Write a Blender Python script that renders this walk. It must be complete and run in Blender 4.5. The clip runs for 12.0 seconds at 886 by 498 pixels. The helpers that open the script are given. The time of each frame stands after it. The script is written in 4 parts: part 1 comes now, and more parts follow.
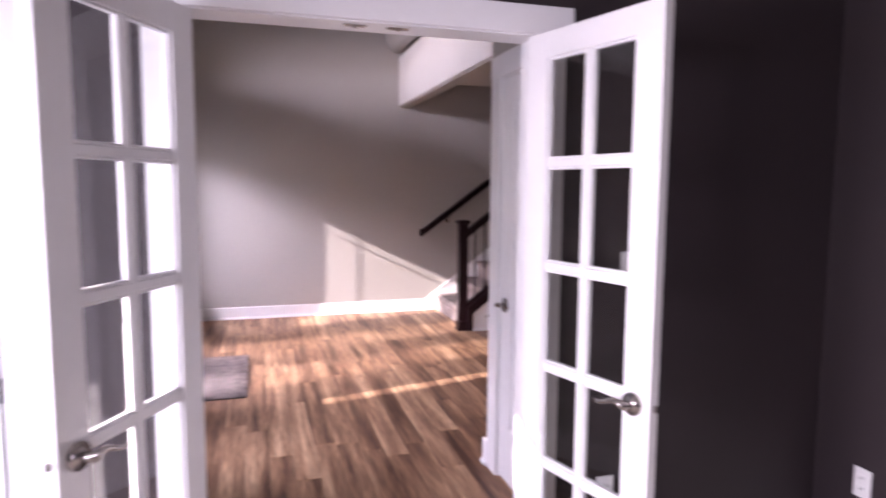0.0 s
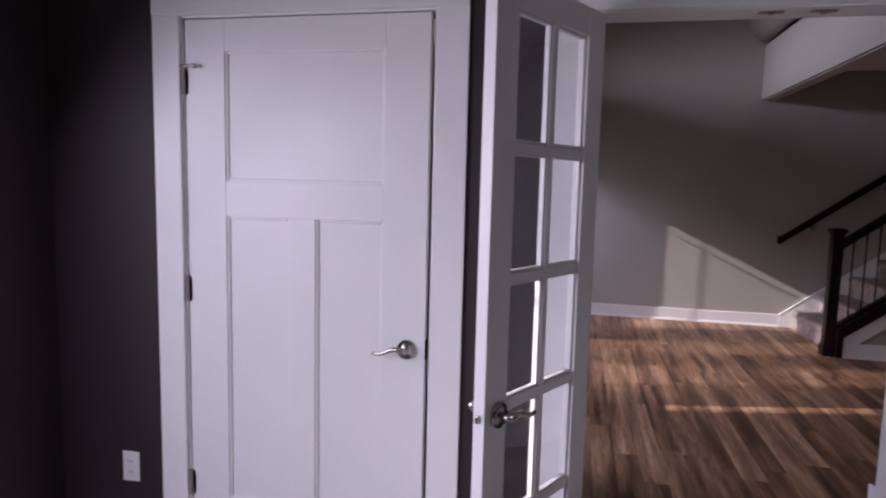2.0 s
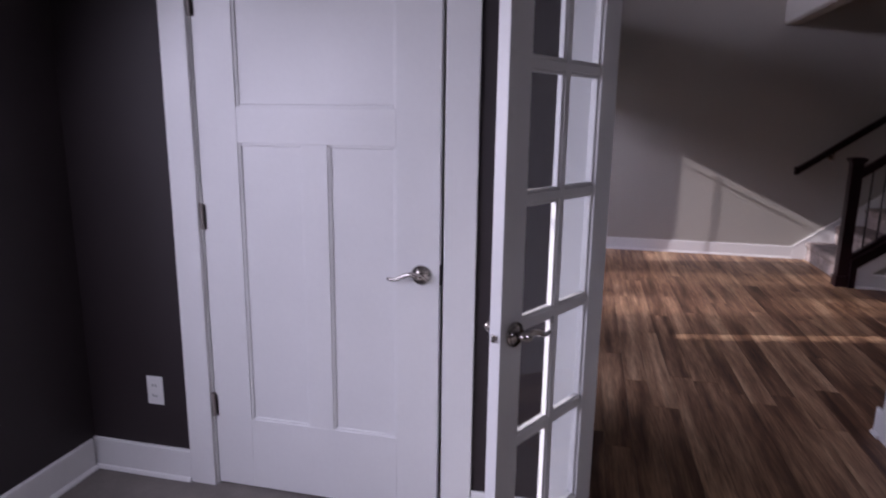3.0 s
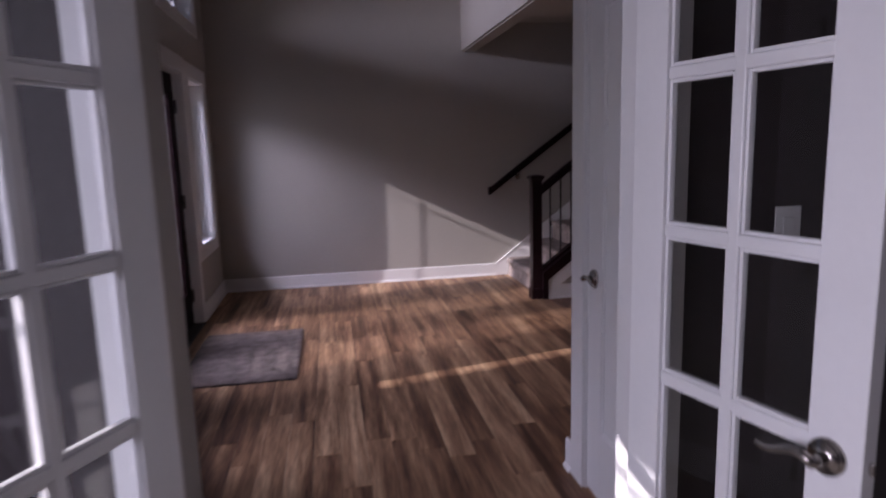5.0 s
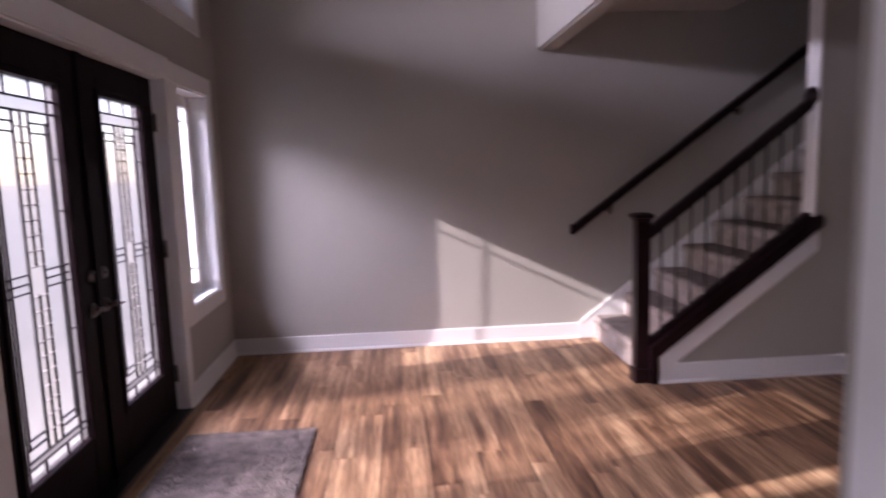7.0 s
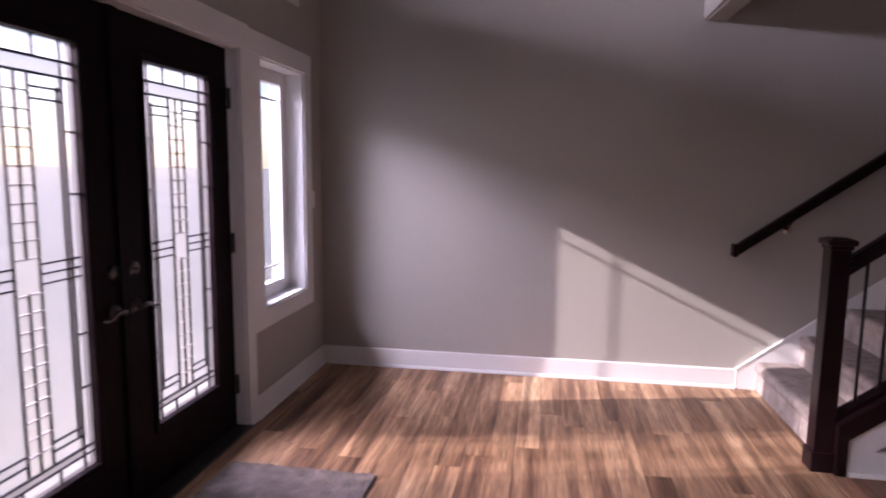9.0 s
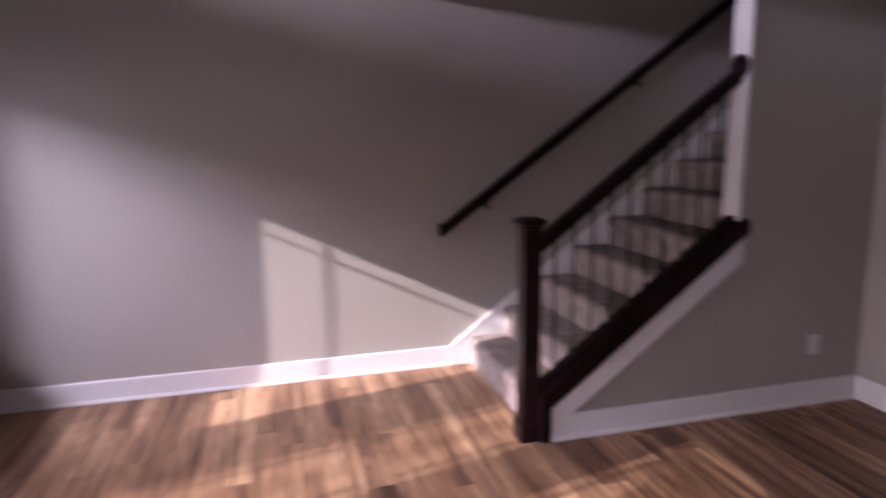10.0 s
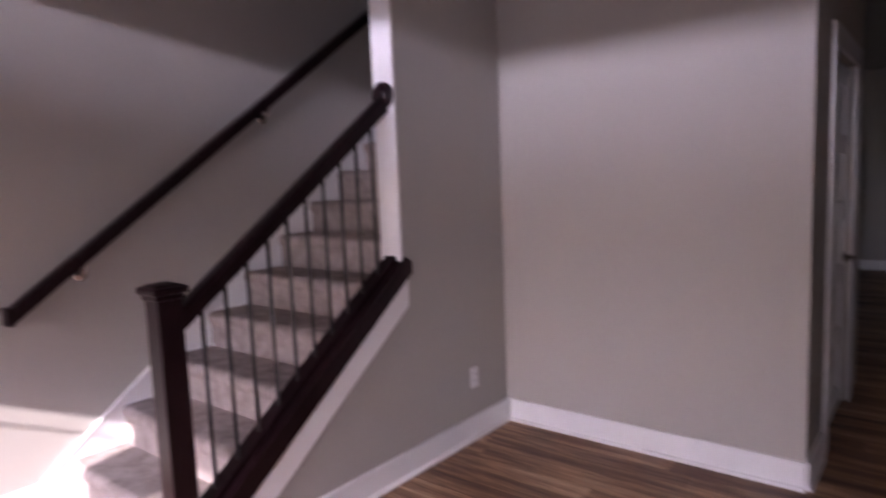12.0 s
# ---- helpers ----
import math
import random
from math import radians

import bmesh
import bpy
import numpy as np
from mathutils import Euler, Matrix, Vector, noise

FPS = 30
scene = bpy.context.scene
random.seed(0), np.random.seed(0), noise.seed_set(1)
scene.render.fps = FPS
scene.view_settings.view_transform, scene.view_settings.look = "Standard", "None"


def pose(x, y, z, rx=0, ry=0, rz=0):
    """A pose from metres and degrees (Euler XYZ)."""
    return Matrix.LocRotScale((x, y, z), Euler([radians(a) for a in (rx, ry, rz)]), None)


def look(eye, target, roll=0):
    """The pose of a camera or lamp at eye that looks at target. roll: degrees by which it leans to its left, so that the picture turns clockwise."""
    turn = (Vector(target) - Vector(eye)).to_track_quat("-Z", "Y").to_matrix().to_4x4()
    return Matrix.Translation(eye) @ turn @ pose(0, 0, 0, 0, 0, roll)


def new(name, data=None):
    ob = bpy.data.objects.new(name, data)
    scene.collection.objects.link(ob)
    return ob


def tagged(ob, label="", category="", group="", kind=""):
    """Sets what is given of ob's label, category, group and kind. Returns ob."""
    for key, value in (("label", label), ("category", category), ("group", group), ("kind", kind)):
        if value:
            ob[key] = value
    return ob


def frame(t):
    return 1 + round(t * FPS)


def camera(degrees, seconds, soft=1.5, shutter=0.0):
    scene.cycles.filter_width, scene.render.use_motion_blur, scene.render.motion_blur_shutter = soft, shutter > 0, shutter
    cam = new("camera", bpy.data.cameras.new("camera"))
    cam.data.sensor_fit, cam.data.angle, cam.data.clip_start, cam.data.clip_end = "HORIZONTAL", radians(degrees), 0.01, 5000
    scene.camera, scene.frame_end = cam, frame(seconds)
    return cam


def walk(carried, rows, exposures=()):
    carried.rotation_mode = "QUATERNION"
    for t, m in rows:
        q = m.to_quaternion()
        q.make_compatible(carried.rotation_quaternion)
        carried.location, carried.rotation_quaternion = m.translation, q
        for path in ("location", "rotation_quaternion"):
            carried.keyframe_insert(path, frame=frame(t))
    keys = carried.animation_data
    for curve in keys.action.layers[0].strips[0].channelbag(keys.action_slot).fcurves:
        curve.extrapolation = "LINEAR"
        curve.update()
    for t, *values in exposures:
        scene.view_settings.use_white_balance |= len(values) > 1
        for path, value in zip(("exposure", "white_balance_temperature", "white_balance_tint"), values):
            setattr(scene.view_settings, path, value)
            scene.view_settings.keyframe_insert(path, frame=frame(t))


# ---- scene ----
cam = camera(70.3, 12.0, soft=1.8, shutter=0.6)
PATH = [
    (0, (-0.109, -1.993, 1.505), (0.458, -0.085, 1.307), 0.4),
    (0.5, (-0.191, -2.011, 1.518), (0.078, -0.037, 1.337), 1.5),
    (0.7, (-0.188, -2.032, 1.524), (-0.07, -0.043, 1.355), 1.5),
    (1, (-0.244, -2.013, 1.51), (-0.276, -0.019, 1.355), 1.6),
    (1.5, (-0.294, -2.016, 1.504), (-0.56, -0.042, 1.327), 1.3),
    (2, (-0.324, -2.021, 1.493), (-0.74, -0.077, 1.278), 1.4),
    (2.5, (-0.34, -2.025, 1.481), (-0.815, -0.106, 1.179), 1.1),
    (3, (-0.338, -2.018, 1.446), (-0.775, -0.109, 1.038), 0.8),
    (3.2, (-0.329, -2.005, 1.446), (-0.68, -0.086, 1.004), 0.7),
    (3.5, (-0.305, -1.99, 1.434), (-0.452, -0.048, 0.977), -0.0),
    (3.7, (-0.29, -1.974, 1.431), (-0.287, -0.031, 0.954), -1.1),
    (5.3, (0.114, -1.189, 1.454), (0.552, 0.742, 1.176), -1.1),
    (5.5, (0.113, -1.069, 1.478), (0.653, 0.838, 1.212), -1.6),
    (5.6, (0.105, -1.007, 1.488), (0.685, 0.886, 1.205), -2.5),
    (5.8, (0.141, -0.850, 1.472), (0.707, 1.045, 1.170), -2.1),
    (6, (0.204, -0.671, 1.457), (0.703, 1.247, 1.184), -1.2),
    (6.2, (0.240, -0.501, 1.457), (0.652, 1.433, 1.156), -0.4),
    (6.5, (0.258, -0.261, 1.464), (0.548, 1.696, 1.172), -0.1),
    (6.8, (0.280, -0.024, 1.483), (0.509, 1.946, 1.228), -1.2),
    (7, (0.315, 0.133, 1.49), (0.46, 2.112, 1.237), -1.8),
    (7.2, (0.370, 0.286, 1.489), (0.311, 2.272, 1.265), -1.1),
    (7.3, (0.396, 0.357, 1.488), (0.220, 2.338, 1.272), -0.4),
    (7.5, (0.422, 0.482, 1.481), (0.097, 2.444, 1.267), 0.8),
    (7.7, (0.418, 0.577, 1.465), (0.004, 2.52, 1.238), 0.9),
    (9.5, (0.655, 1.125, 1.475), (0.489, 3.096, 1.184), 0.3),
    (9.8, (0.705, 1.268, 1.525), (0.934, 3.228, 1.196), -0.1),
    (10, (0.739, 1.358, 1.552), (1.249, 3.26, 1.201), -0.7),
    (10.5, (0.835, 1.525, 1.554), (1.69, 3.302, 1.219), -2.8),
    (11, (0.905, 1.735, 1.542), (1.8, 3.515, 1.371), -1.5),
    (11.2, (0.905, 1.826, 1.532), (1.909, 3.545, 1.346), -0.8),
    (11.5, (0.902, 1.944, 1.515), (2.134, 3.514, 1.373), -1.1),
    (12, (0.876, 2.065, 1.482), (2.42, 3.317, 1.262), -2.3),
]
walk(cam, [(t, look(eye, target, roll)) for t, eye, target, roll in PATH],
     exposures=[(0.0, 2.6, 6450, 38), (0.6, 1.82, 6400, 35), (1.0, 1.5, 6300, 33), (1.5, 1.08, 6250, 33), (2.5, 0.7, 6150, 33), (3.7, 0.5, 6000, 33),
                (5.5, 1.15, 6150, 35), (6.5, 1.8, 6250, 36), (7.5, 1.9, 6350, 37), (9.5, 1.85, 6350, 39), (10.5, 2.0, 6300, 39), (11.5, 2.35, 6200, 38), (12.0, 2.85, 6250, 38)])

# ---- daylight ----
SUN_WAY = Vector((1.0, 0.232, -0.484)).normalized()
world = bpy.data.worlds.new("sky")
scene.world = world
world.use_nodes = True
wn = world.node_tree.nodes
sky = wn.new("ShaderNodeTexSky")
sky.sky_type = "NISHITA"
sky.sun_disc = False
sky.dust_density, sky.ozone_density = 0.6, 1.3
sky.sun_elevation = math.asin(-SUN_WAY.z)
sky.sun_rotation = math.atan2(-SUN_WAY.x, -SUN_WAY.y)
world.node_tree.links.new(sky.outputs[0], wn["Background"].inputs[0])
wn["Background"].inputs[1].default_value = 0.08
sun_data = bpy.data.lights.new("sun", "SUN")
sun_data.energy, sun_data.angle, sun_data.color = 2.7, radians(0.53), (1.0, 0.98, 0.87)
sun = new("sun", sun_data)
sun.matrix_world = look((-20, -4, 10), Vector((-20, -4, 10)) + SUN_WAY)

# area lamps stand in for sunlight scattered forwards by the entry doors' textured glass
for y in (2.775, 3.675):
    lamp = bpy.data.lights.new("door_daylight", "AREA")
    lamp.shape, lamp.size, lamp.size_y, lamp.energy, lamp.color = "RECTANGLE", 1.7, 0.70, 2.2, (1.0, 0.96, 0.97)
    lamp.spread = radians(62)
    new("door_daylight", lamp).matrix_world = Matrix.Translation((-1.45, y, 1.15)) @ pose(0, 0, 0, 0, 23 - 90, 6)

# sky in the two side windows
for y, watts, turn in ((1.80, 1.1, 38), (4.695, 0.35, 30)):
    lamp = bpy.data.lights.new("window_daylight", "AREA")
    lamp.shape, lamp.size, lamp.size_y, lamp.energy, lamp.color = "RECTANGLE", 1.25, 0.48, watts, (0.80, 0.88, 1.0)
    lamp.spread = radians(80)
    new("window_daylight", lamp).matrix_world = Matrix.Translation((-1.30, y, 1.35)) @ pose(0, 0, 0, 0, 12 - 90, turn)

# added area lamp out in front of the entry, standing in for low skylight
lamp = bpy.data.lights.new("outside_sky_fill", "AREA")
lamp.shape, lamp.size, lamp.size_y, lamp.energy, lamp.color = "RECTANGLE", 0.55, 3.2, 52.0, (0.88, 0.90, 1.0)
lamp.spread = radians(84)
new("outside_sky_fill", lamp).matrix_world = Matrix.Translation((-3.0, 3.3, 2.86)) @ pose(0, 0, 0, 0, 32 - 90, 12)

lamp = bpy.data.lights.new("office_daylight", "AREA")
lamp.shape, lamp.size, lamp.size_y, lamp.energy, lamp.color = "RECTANGLE", 1.7, 1.65, 40.0, (0.89, 0.92, 1.0)
new("office_daylight", lamp).matrix_world = Matrix.Translation((-2.52, -2.2, 1.405)) @ pose(0, 0, 0, 0, 52 - 90, 0)
lamp = bpy.data.lights.new("office_side_daylight", "AREA")
lamp.shape, lamp.size, lamp.size_y, lamp.energy, lamp.color = "RECTANGLE", 1.7, 0.34, 6.5, (0.89, 0.92, 1.0)
new("office_side_daylight", lamp).matrix_world = Matrix.Translation((-2.52, -0.755, 1.405)) @ pose(0, 0, 0, 0, 42 - 90, 0)


# ---- materials ----
def material(name, base, rough=0.5, metal=0.0, vary=0.08, scale=3.0, fine=60.0, bump=0.0, bump_scale=200.0, spec=0.5, stretch=(1, 1, 1)):
    m = bpy.data.materials.new(name)
    m.use_nodes = True
    n, l = m.node_tree.nodes, m.node_tree.links
    b = n["Principled BSDF"]
    b.inputs["Roughness"].default_value, b.inputs["Metallic"].default_value = rough, metal
    b.inputs["Specular IOR Level"].default_value = spec
    geo = n.new("ShaderNodeNewGeometry")
    mp = n.new("ShaderNodeMapping")
    mp.inputs["Scale"].default_value = stretch
    l.new(geo.outputs["Position"], mp.inputs["Vector"])
    big, small = n.new("ShaderNodeTexNoise"), n.new("ShaderNodeTexNoise")
    big.inputs["Scale"].default_value, small.inputs["Scale"].default_value = scale, fine
    big.inputs["Detail"].default_value = 4
    l.new(mp.outputs[0], big.inputs["Vector"])
    l.new(mp.outputs[0], small.inputs["Vector"])
    add = n.new("ShaderNodeMath")
    add.operation = "MULTIPLY_ADD"
    l.new(small.outputs["Fac"], add.inputs[0])
    add.inputs[1].default_value = 0.5
    l.new(big.outputs["Fac"], add.inputs[2])
    ramp = n.new("ShaderNodeMapRange")
    ramp.inputs["From Min"].default_value, ramp.inputs["From Max"].default_value = 0.45, 1.05
    ramp.inputs["To Min"].default_value, ramp.inputs["To Max"].default_value = 1 - vary, 1 + vary
    l.new(add.outputs[0], ramp.inputs["Value"])
    mul = n.new("ShaderNodeVectorMath")
    mul.operation = "SCALE"
    mul.inputs[0].default_value = base
    l.new(ramp.outputs[0], mul.inputs["Scale"])
    out = mul.outputs[0]
    l.new(out, b.inputs["Base Color"])
    rr = n.new("ShaderNodeMapRange")
    rr.inputs["To Min"].default_value, rr.inputs["To Max"].default_value = max(rough - 0.07, 0.02), min(rough + 0.07, 1)
    l.new(big.outputs["Fac"], rr.inputs["Value"])
    l.new(rr.outputs[0], b.inputs["Roughness"])
    if bump:
        bn, bp = n.new("ShaderNodeTexNoise"), n.new("ShaderNodeBump")
        bn.inputs["Scale"].default_value, bn.inputs["Detail"].default_value = bump_scale, 3
        bp.inputs["Strength"].default_value, bp.inputs["Distance"].default_value = bump, 0.004
        l.new(mp.outputs[0], bn.inputs["Vector"])
        l.new(bn.outputs["Fac"], bp.inputs["Height"])
        l.new(bp.outputs[0], b.inputs["Normal"])
    return m


def plank_material():
    """Hickory-toned planks that run along y: tone by plank, grain stretched along it."""
    m = bpy.data.materials.new("hickory_plank")
    m.use_nodes = True
    n, l = m.node_tree.nodes, m.node_tree.links
    b = n["Principled BSDF"]
    geo, info = n.new("ShaderNodeNewGeometry"), n.new("ShaderNodeObjectInfo")
    tone = n.new("ShaderNodeMath")
    tone.operation = "ADD"
    l.new(info.outputs["Random"], tone.inputs[0])
    l.new(geo.outputs["Random Per Island"], tone.inputs[1])
    shift = n.new("ShaderNodeVectorMath")
    shift.operation = "SCALE"
    shift.inputs[0].default_value = (7.0, 31.0, 3.0)
    l.new(tone.outputs[0], shift.inputs["Scale"])
    moved = n.new("ShaderNodeVectorMath")
    l.new(geo.outputs["Position"], moved.inputs[0])
    l.new(shift.outputs[0], moved.inputs[1])
    mp = n.new("ShaderNodeMapping")
    mp.inputs["Scale"].default_value = (1.0, 0.07, 1.0)
    l.new(moved.outputs[0], mp.inputs["Vector"])
    grain, band, knots = n.new("ShaderNodeTexNoise"), n.new("ShaderNodeTexNoise"), n.new("ShaderNodeTexNoise")
    for t, s, d in ((grain, 110, 6), (band, 17, 4), (knots, 3.0, 2)):
        t.inputs["Scale"].default_value, t.inputs["Detail"].default_value = s, d
        l.new(mp.outputs[0], t.inputs["Vector"])
    fr = n.new("ShaderNodeMath")
    fr.operation = "FRACT"
    l.new(tone.outputs[0], fr.inputs[0])
    ramp = n.new("ShaderNodeValToRGB")
    e = ramp.color_ramp.elements
    e[0].position, e[0].color = 0.0, (0.060, 0.028, 0.016, 1)
    e[1].position, e[1].color = 1.0, (0.58, 0.385, 0.235, 1)
    for p, c in ((0.35, (0.180, 0.092, 0.052, 1)), (0.7, (0.385, 0.228, 0.131, 1))):
        k = e.new(p)
        k.color = c
    mix = n.new("ShaderNodeMath")
    mix.operation = "MULTIPLY_ADD"
    l.new(band.outputs["Fac"], mix.inputs[0])
    mix.inputs[1].default_value = 1.9
    sub = n.new("ShaderNodeMath")
    sub.operation = "MULTIPLY_ADD"
    l.new(fr.outputs[0], sub.inputs[0])
    sub.inputs[1].default_value, sub.inputs[2].default_value = 0.40, -0.62
    l.new(sub.outputs[0], mix.inputs[2])
    l.new(mix.outputs[0], ramp.inputs["Fac"])
    dark = n.new("ShaderNodeMapRange")
    dark.inputs["From Min"].default_value, dark.inputs["From Max"].default_value = 0.35, 0.65
    dark.inputs["To Min"].default_value, dark.inputs["To Max"].default_value = 0.68, 1.15
    l.new(grain.outputs["Fac"], dark.inputs["Value"])
    mul = n.new("ShaderNodeVectorMath")
    mul.operation = "SCALE"
    l.new(ramp.outputs[0], mul.inputs[0])
    l.new(dark.outputs[0], mul.inputs["Scale"])
    l.new(mul.outputs[0], b.inputs["Base Color"])
    b.inputs["Specular IOR Level"].default_value = 0.35
    rg = n.new("ShaderNodeMapRange")
    rg.inputs["To Min"].default_value, rg.inputs["To Max"].default_value = 0.42, 0.58
    l.new(knots.outputs["Fac"], rg.inputs["Value"])
    l.new(rg.outputs[0], b.inputs["Roughness"])
    bp = n.new("ShaderNodeBump")
    bp.inputs["Strength"].default_value, bp.inputs["Distance"].default_value = 0.25, 0.002
    l.new(grain.outputs["Fac"], bp.inputs["Height"])
    l.new(bp.outputs[0], b.inputs["Normal"])
    return m


def glass_material(name, tint=(0.96, 0.97, 0.97), cloudy=0.0):
    """Thin glass: light passes straight, the surface mirrors by its angle; cloudy adds patterned, diffusing glass."""
    m = bpy.data.materials.new(name)
    m.use_nodes = True
    n, l = m.node_tree.nodes, m.node_tree.links
    n.remove(n["Principled BSDF"])
    clear, gloss, facing, mix = n.new("ShaderNodeBsdfTransparent"), n.new("ShaderNodeBsdfGlossy"), n.new("ShaderNodeLayerWeight"), n.new("ShaderNodeMixShader")
    clear.inputs[0].default_value = (*tint, 1)
    gloss.inputs["Roughness"].default_value = 0.01
    steep, amount = n.new("ShaderNodeMath"), n.new("ShaderNodeMath")
    steep.operation, amount.operation = "POWER", "MULTIPLY_ADD"
    steep.inputs[1].default_value = 5
    amount.inputs[1].default_value, amount.inputs[2].default_value = 0.95, 0.045
    l.new(facing.outputs["Facing"], steep.inputs[0])
    l.new(steep.outputs[0], amount.inputs[0])
    l.new(amount.outputs[0], mix.inputs[0])
    l.new(clear.outputs[0], mix.inputs[1])
    l.new(gloss.outputs[0], mix.inputs[2])
    last = mix
    if cloudy:
        rough = n.new("ShaderNodeBsdfRefraction")
        rough.inputs["Roughness"].default_value, rough.inputs["IOR"].default_value = 0.35, 1.12
        rough.inputs["Color"].default_value = (*tint, 1)
        diff = n.new("ShaderNodeBsdfTranslucent")
        diff.inputs["Color"].default_value = (*tint, 1)
        tex, bp = n.new("ShaderNodeTexNoise"), n.new("ShaderNodeBump")
        tex.inputs["Scale"].default_value = 60
        bp.inputs["Strength"].default_value, bp.inputs["Distance"].default_value = 0.6, 0.004
        wave, lift, tone = n.new("ShaderNodeTexNoise"), n.new("ShaderNodeMapRange"), n.new("ShaderNodeVectorMath")
        wave.inputs["Scale"].default_value, wave.inputs["Distortion"].default_value = 30, 1.6
        lift.inputs["From Min"].default_value, lift.inputs["From Max"].default_value = 0.40, 0.60
        lift.inputs["To Min"].default_value, lift.inputs["To Max"].default_value = 0.68, 1.03
        tone.operation = "SCALE"
        tone.inputs[0].default_value = tint
        l.new(wave.outputs["Fac"], lift.inputs["Value"])
        l.new(lift.outputs[0], tone.inputs["Scale"])
        l.new(tone.outputs[0], clear.inputs[0])
        l.new(tex.outputs["Fac"], bp.inputs["Height"])
        l.new(bp.outputs[0], rough.inputs["Normal"])
        both, over = n.new("ShaderNodeMixShader"), n.new("ShaderNodeMixShader")
        both.inputs[0].default_value = 0.1
        l.new(rough.outputs[0], both.inputs[1])
        l.new(diff.outputs[0], both.inputs[2])
        over.inputs[0].default_value = cloudy
        l.new(mix.outputs[0], over.inputs[1])
        l.new(both.outputs[0], over.inputs[2])
        last = over
    l.new(last.outputs[0], n["Material Output"].inputs[0])
    return m


M_GREIGE = material("greige_wall_paint", (0.41, 0.388, 0.352), 0.75, vary=0.03, scale=1.5, bump=0.06, bump_scale=350)
M_CHARCOAL = material("charcoal_wall_paint", (0.0245, 0.0170, 0.0192), 0.6, vary=0.06, scale=1.5, bump=0.06, bump_scale=350)
M_CEILING = material("ceiling_paint", (0.62, 0.61, 0.59), 0.85, vary=0.03, bump=0.25, bump_scale=120)
M_WHITE = material("white_trim_paint", (0.80, 0.80, 0.80), 0.33, vary=0.025, scale=4, bump=0.03, bump_scale=90)
M_ESPRESSO = material("espresso_stained_wood", (0.012, 0.0042, 0.0058), 0.40, spec=0.22, vary=0.35, scale=6, fine=90, stretch=(1, 1, 0.15), bump=0.08)
M_DOOR = material("dark_brown_entry_door", (0.0075, 0.0030, 0.0042), 0.5, spec=0.06, vary=0.3, scale=8, fine=80, stretch=(1, 1, 0.12), bump=0.1)
M_IRON = material("black_iron", (0.014, 0.012, 0.013), 0.45, vary=0.2, bump=0.05)
M_NICKEL = material("satin_nickel", (0.47, 0.43, 0.40), 0.22, metal=1.0, vary=0.05)
# darker nickel; the dim light at the entry is put into its colour
M_DIM_NICKEL = material("dimmed_nickel", (0.17, 0.15, 0.145), 0.30, metal=1.0, vary=0.1)
M_HINGE = material("brushed_hinge_metal", (0.36, 0.32, 0.30), 0.45, metal=0.5, vary=0.1)
M_CARPET = material("taupe_stair_carpet", (0.31, 0.262, 0.243), 0.95, vary=0.34, scale=13, fine=140, bump=1.0, bump_scale=180, spec=0.1)
M_OFFICE_CARPET = material("taupe_office_carpet", (0.21, 0.19, 0.175), 0.95, vary=0.2, scale=6, fine=170, bump=1.0, bump_scale=260, spec=0.1)
M_RUG = material("grey_rug_pile", (0.205, 0.175, 0.168), 0.95, vary=0.4, scale=14, fine=190, bump=1.0, bump_scale=300, spec=0.1)
M_RUG_EDGE = material("dark_rug_rim", (0.035, 0.03, 0.032), 0.9, vary=0.2, bump=0.6)
M_PLATE = material("white_plastic", (0.78, 0.78, 0.77), 0.35, vary=0.02)
M_SLOT = material("dark_slot", (0.03, 0.03, 0.03), 0.6, vary=0.1)
M_SUBFLOOR = material("subfloor", (0.05, 0.03, 0.02), 0.9, vary=0.1)
M_VINYL = material("white_vinyl_window", (0.82, 0.82, 0.83), 0.4, vary=0.02)
M_CAME = material("dark_lead_came", (0.02, 0.018, 0.02), 0.5, metal=0.3, vary=0.1)
M_GROUND = material("concrete_and_lawn", (0.26, 0.26, 0.24), 0.9, vary=0.3, scale=0.6, fine=9)
M_SIDING = material("pale_stone_veneer", (0.38, 0.36, 0.33), 0.85, vary=0.2, scale=4, bump=0.3, bump_scale=30)
M_CAME_GREY = material("grey_zinc_came", (0.34, 0.31, 0.31), 0.4, metal=0.4, vary=0.15)
M_PLANK = plank_material()
M_GLASS = glass_material("clear_glass")
M_DOORGLASS = glass_material("textured_leaded_glass", (0.97, 0.95, 0.95), cloudy=0.26)
M_BEVEL = glass_material("bevelled_border_glass", (0.97, 0.95, 0.95), cloudy=0.45)


# ---- building blocks ----
def box(bm, x0, x1, y0, y1, z0, z1, bevel=0.0):
    c = Matrix.Translation(((x0 + x1) / 2, (y0 + y1) / 2, (z0 + z1) / 2)) @ Matrix.Diagonal((abs(x1 - x0), abs(y1 - y0), abs(z1 - z0), 1))
    made = bmesh.ops.create_cube(bm, size=1, matrix=c)["verts"]
    if bevel:
        edges = {e for v in made for e in v.link_edges}
        bmesh.ops.bevel(bm, geom=list(edges), offset=bevel, segments=2, profile=0.5, affect="EDGES", clamp_overlap=True)
    return bm


def boxed(x0, x1, y0, y1, z0, z1, bevel=0.0):
    return box(bmesh.new(), x0, x1, y0, y1, z0, z1, bevel)


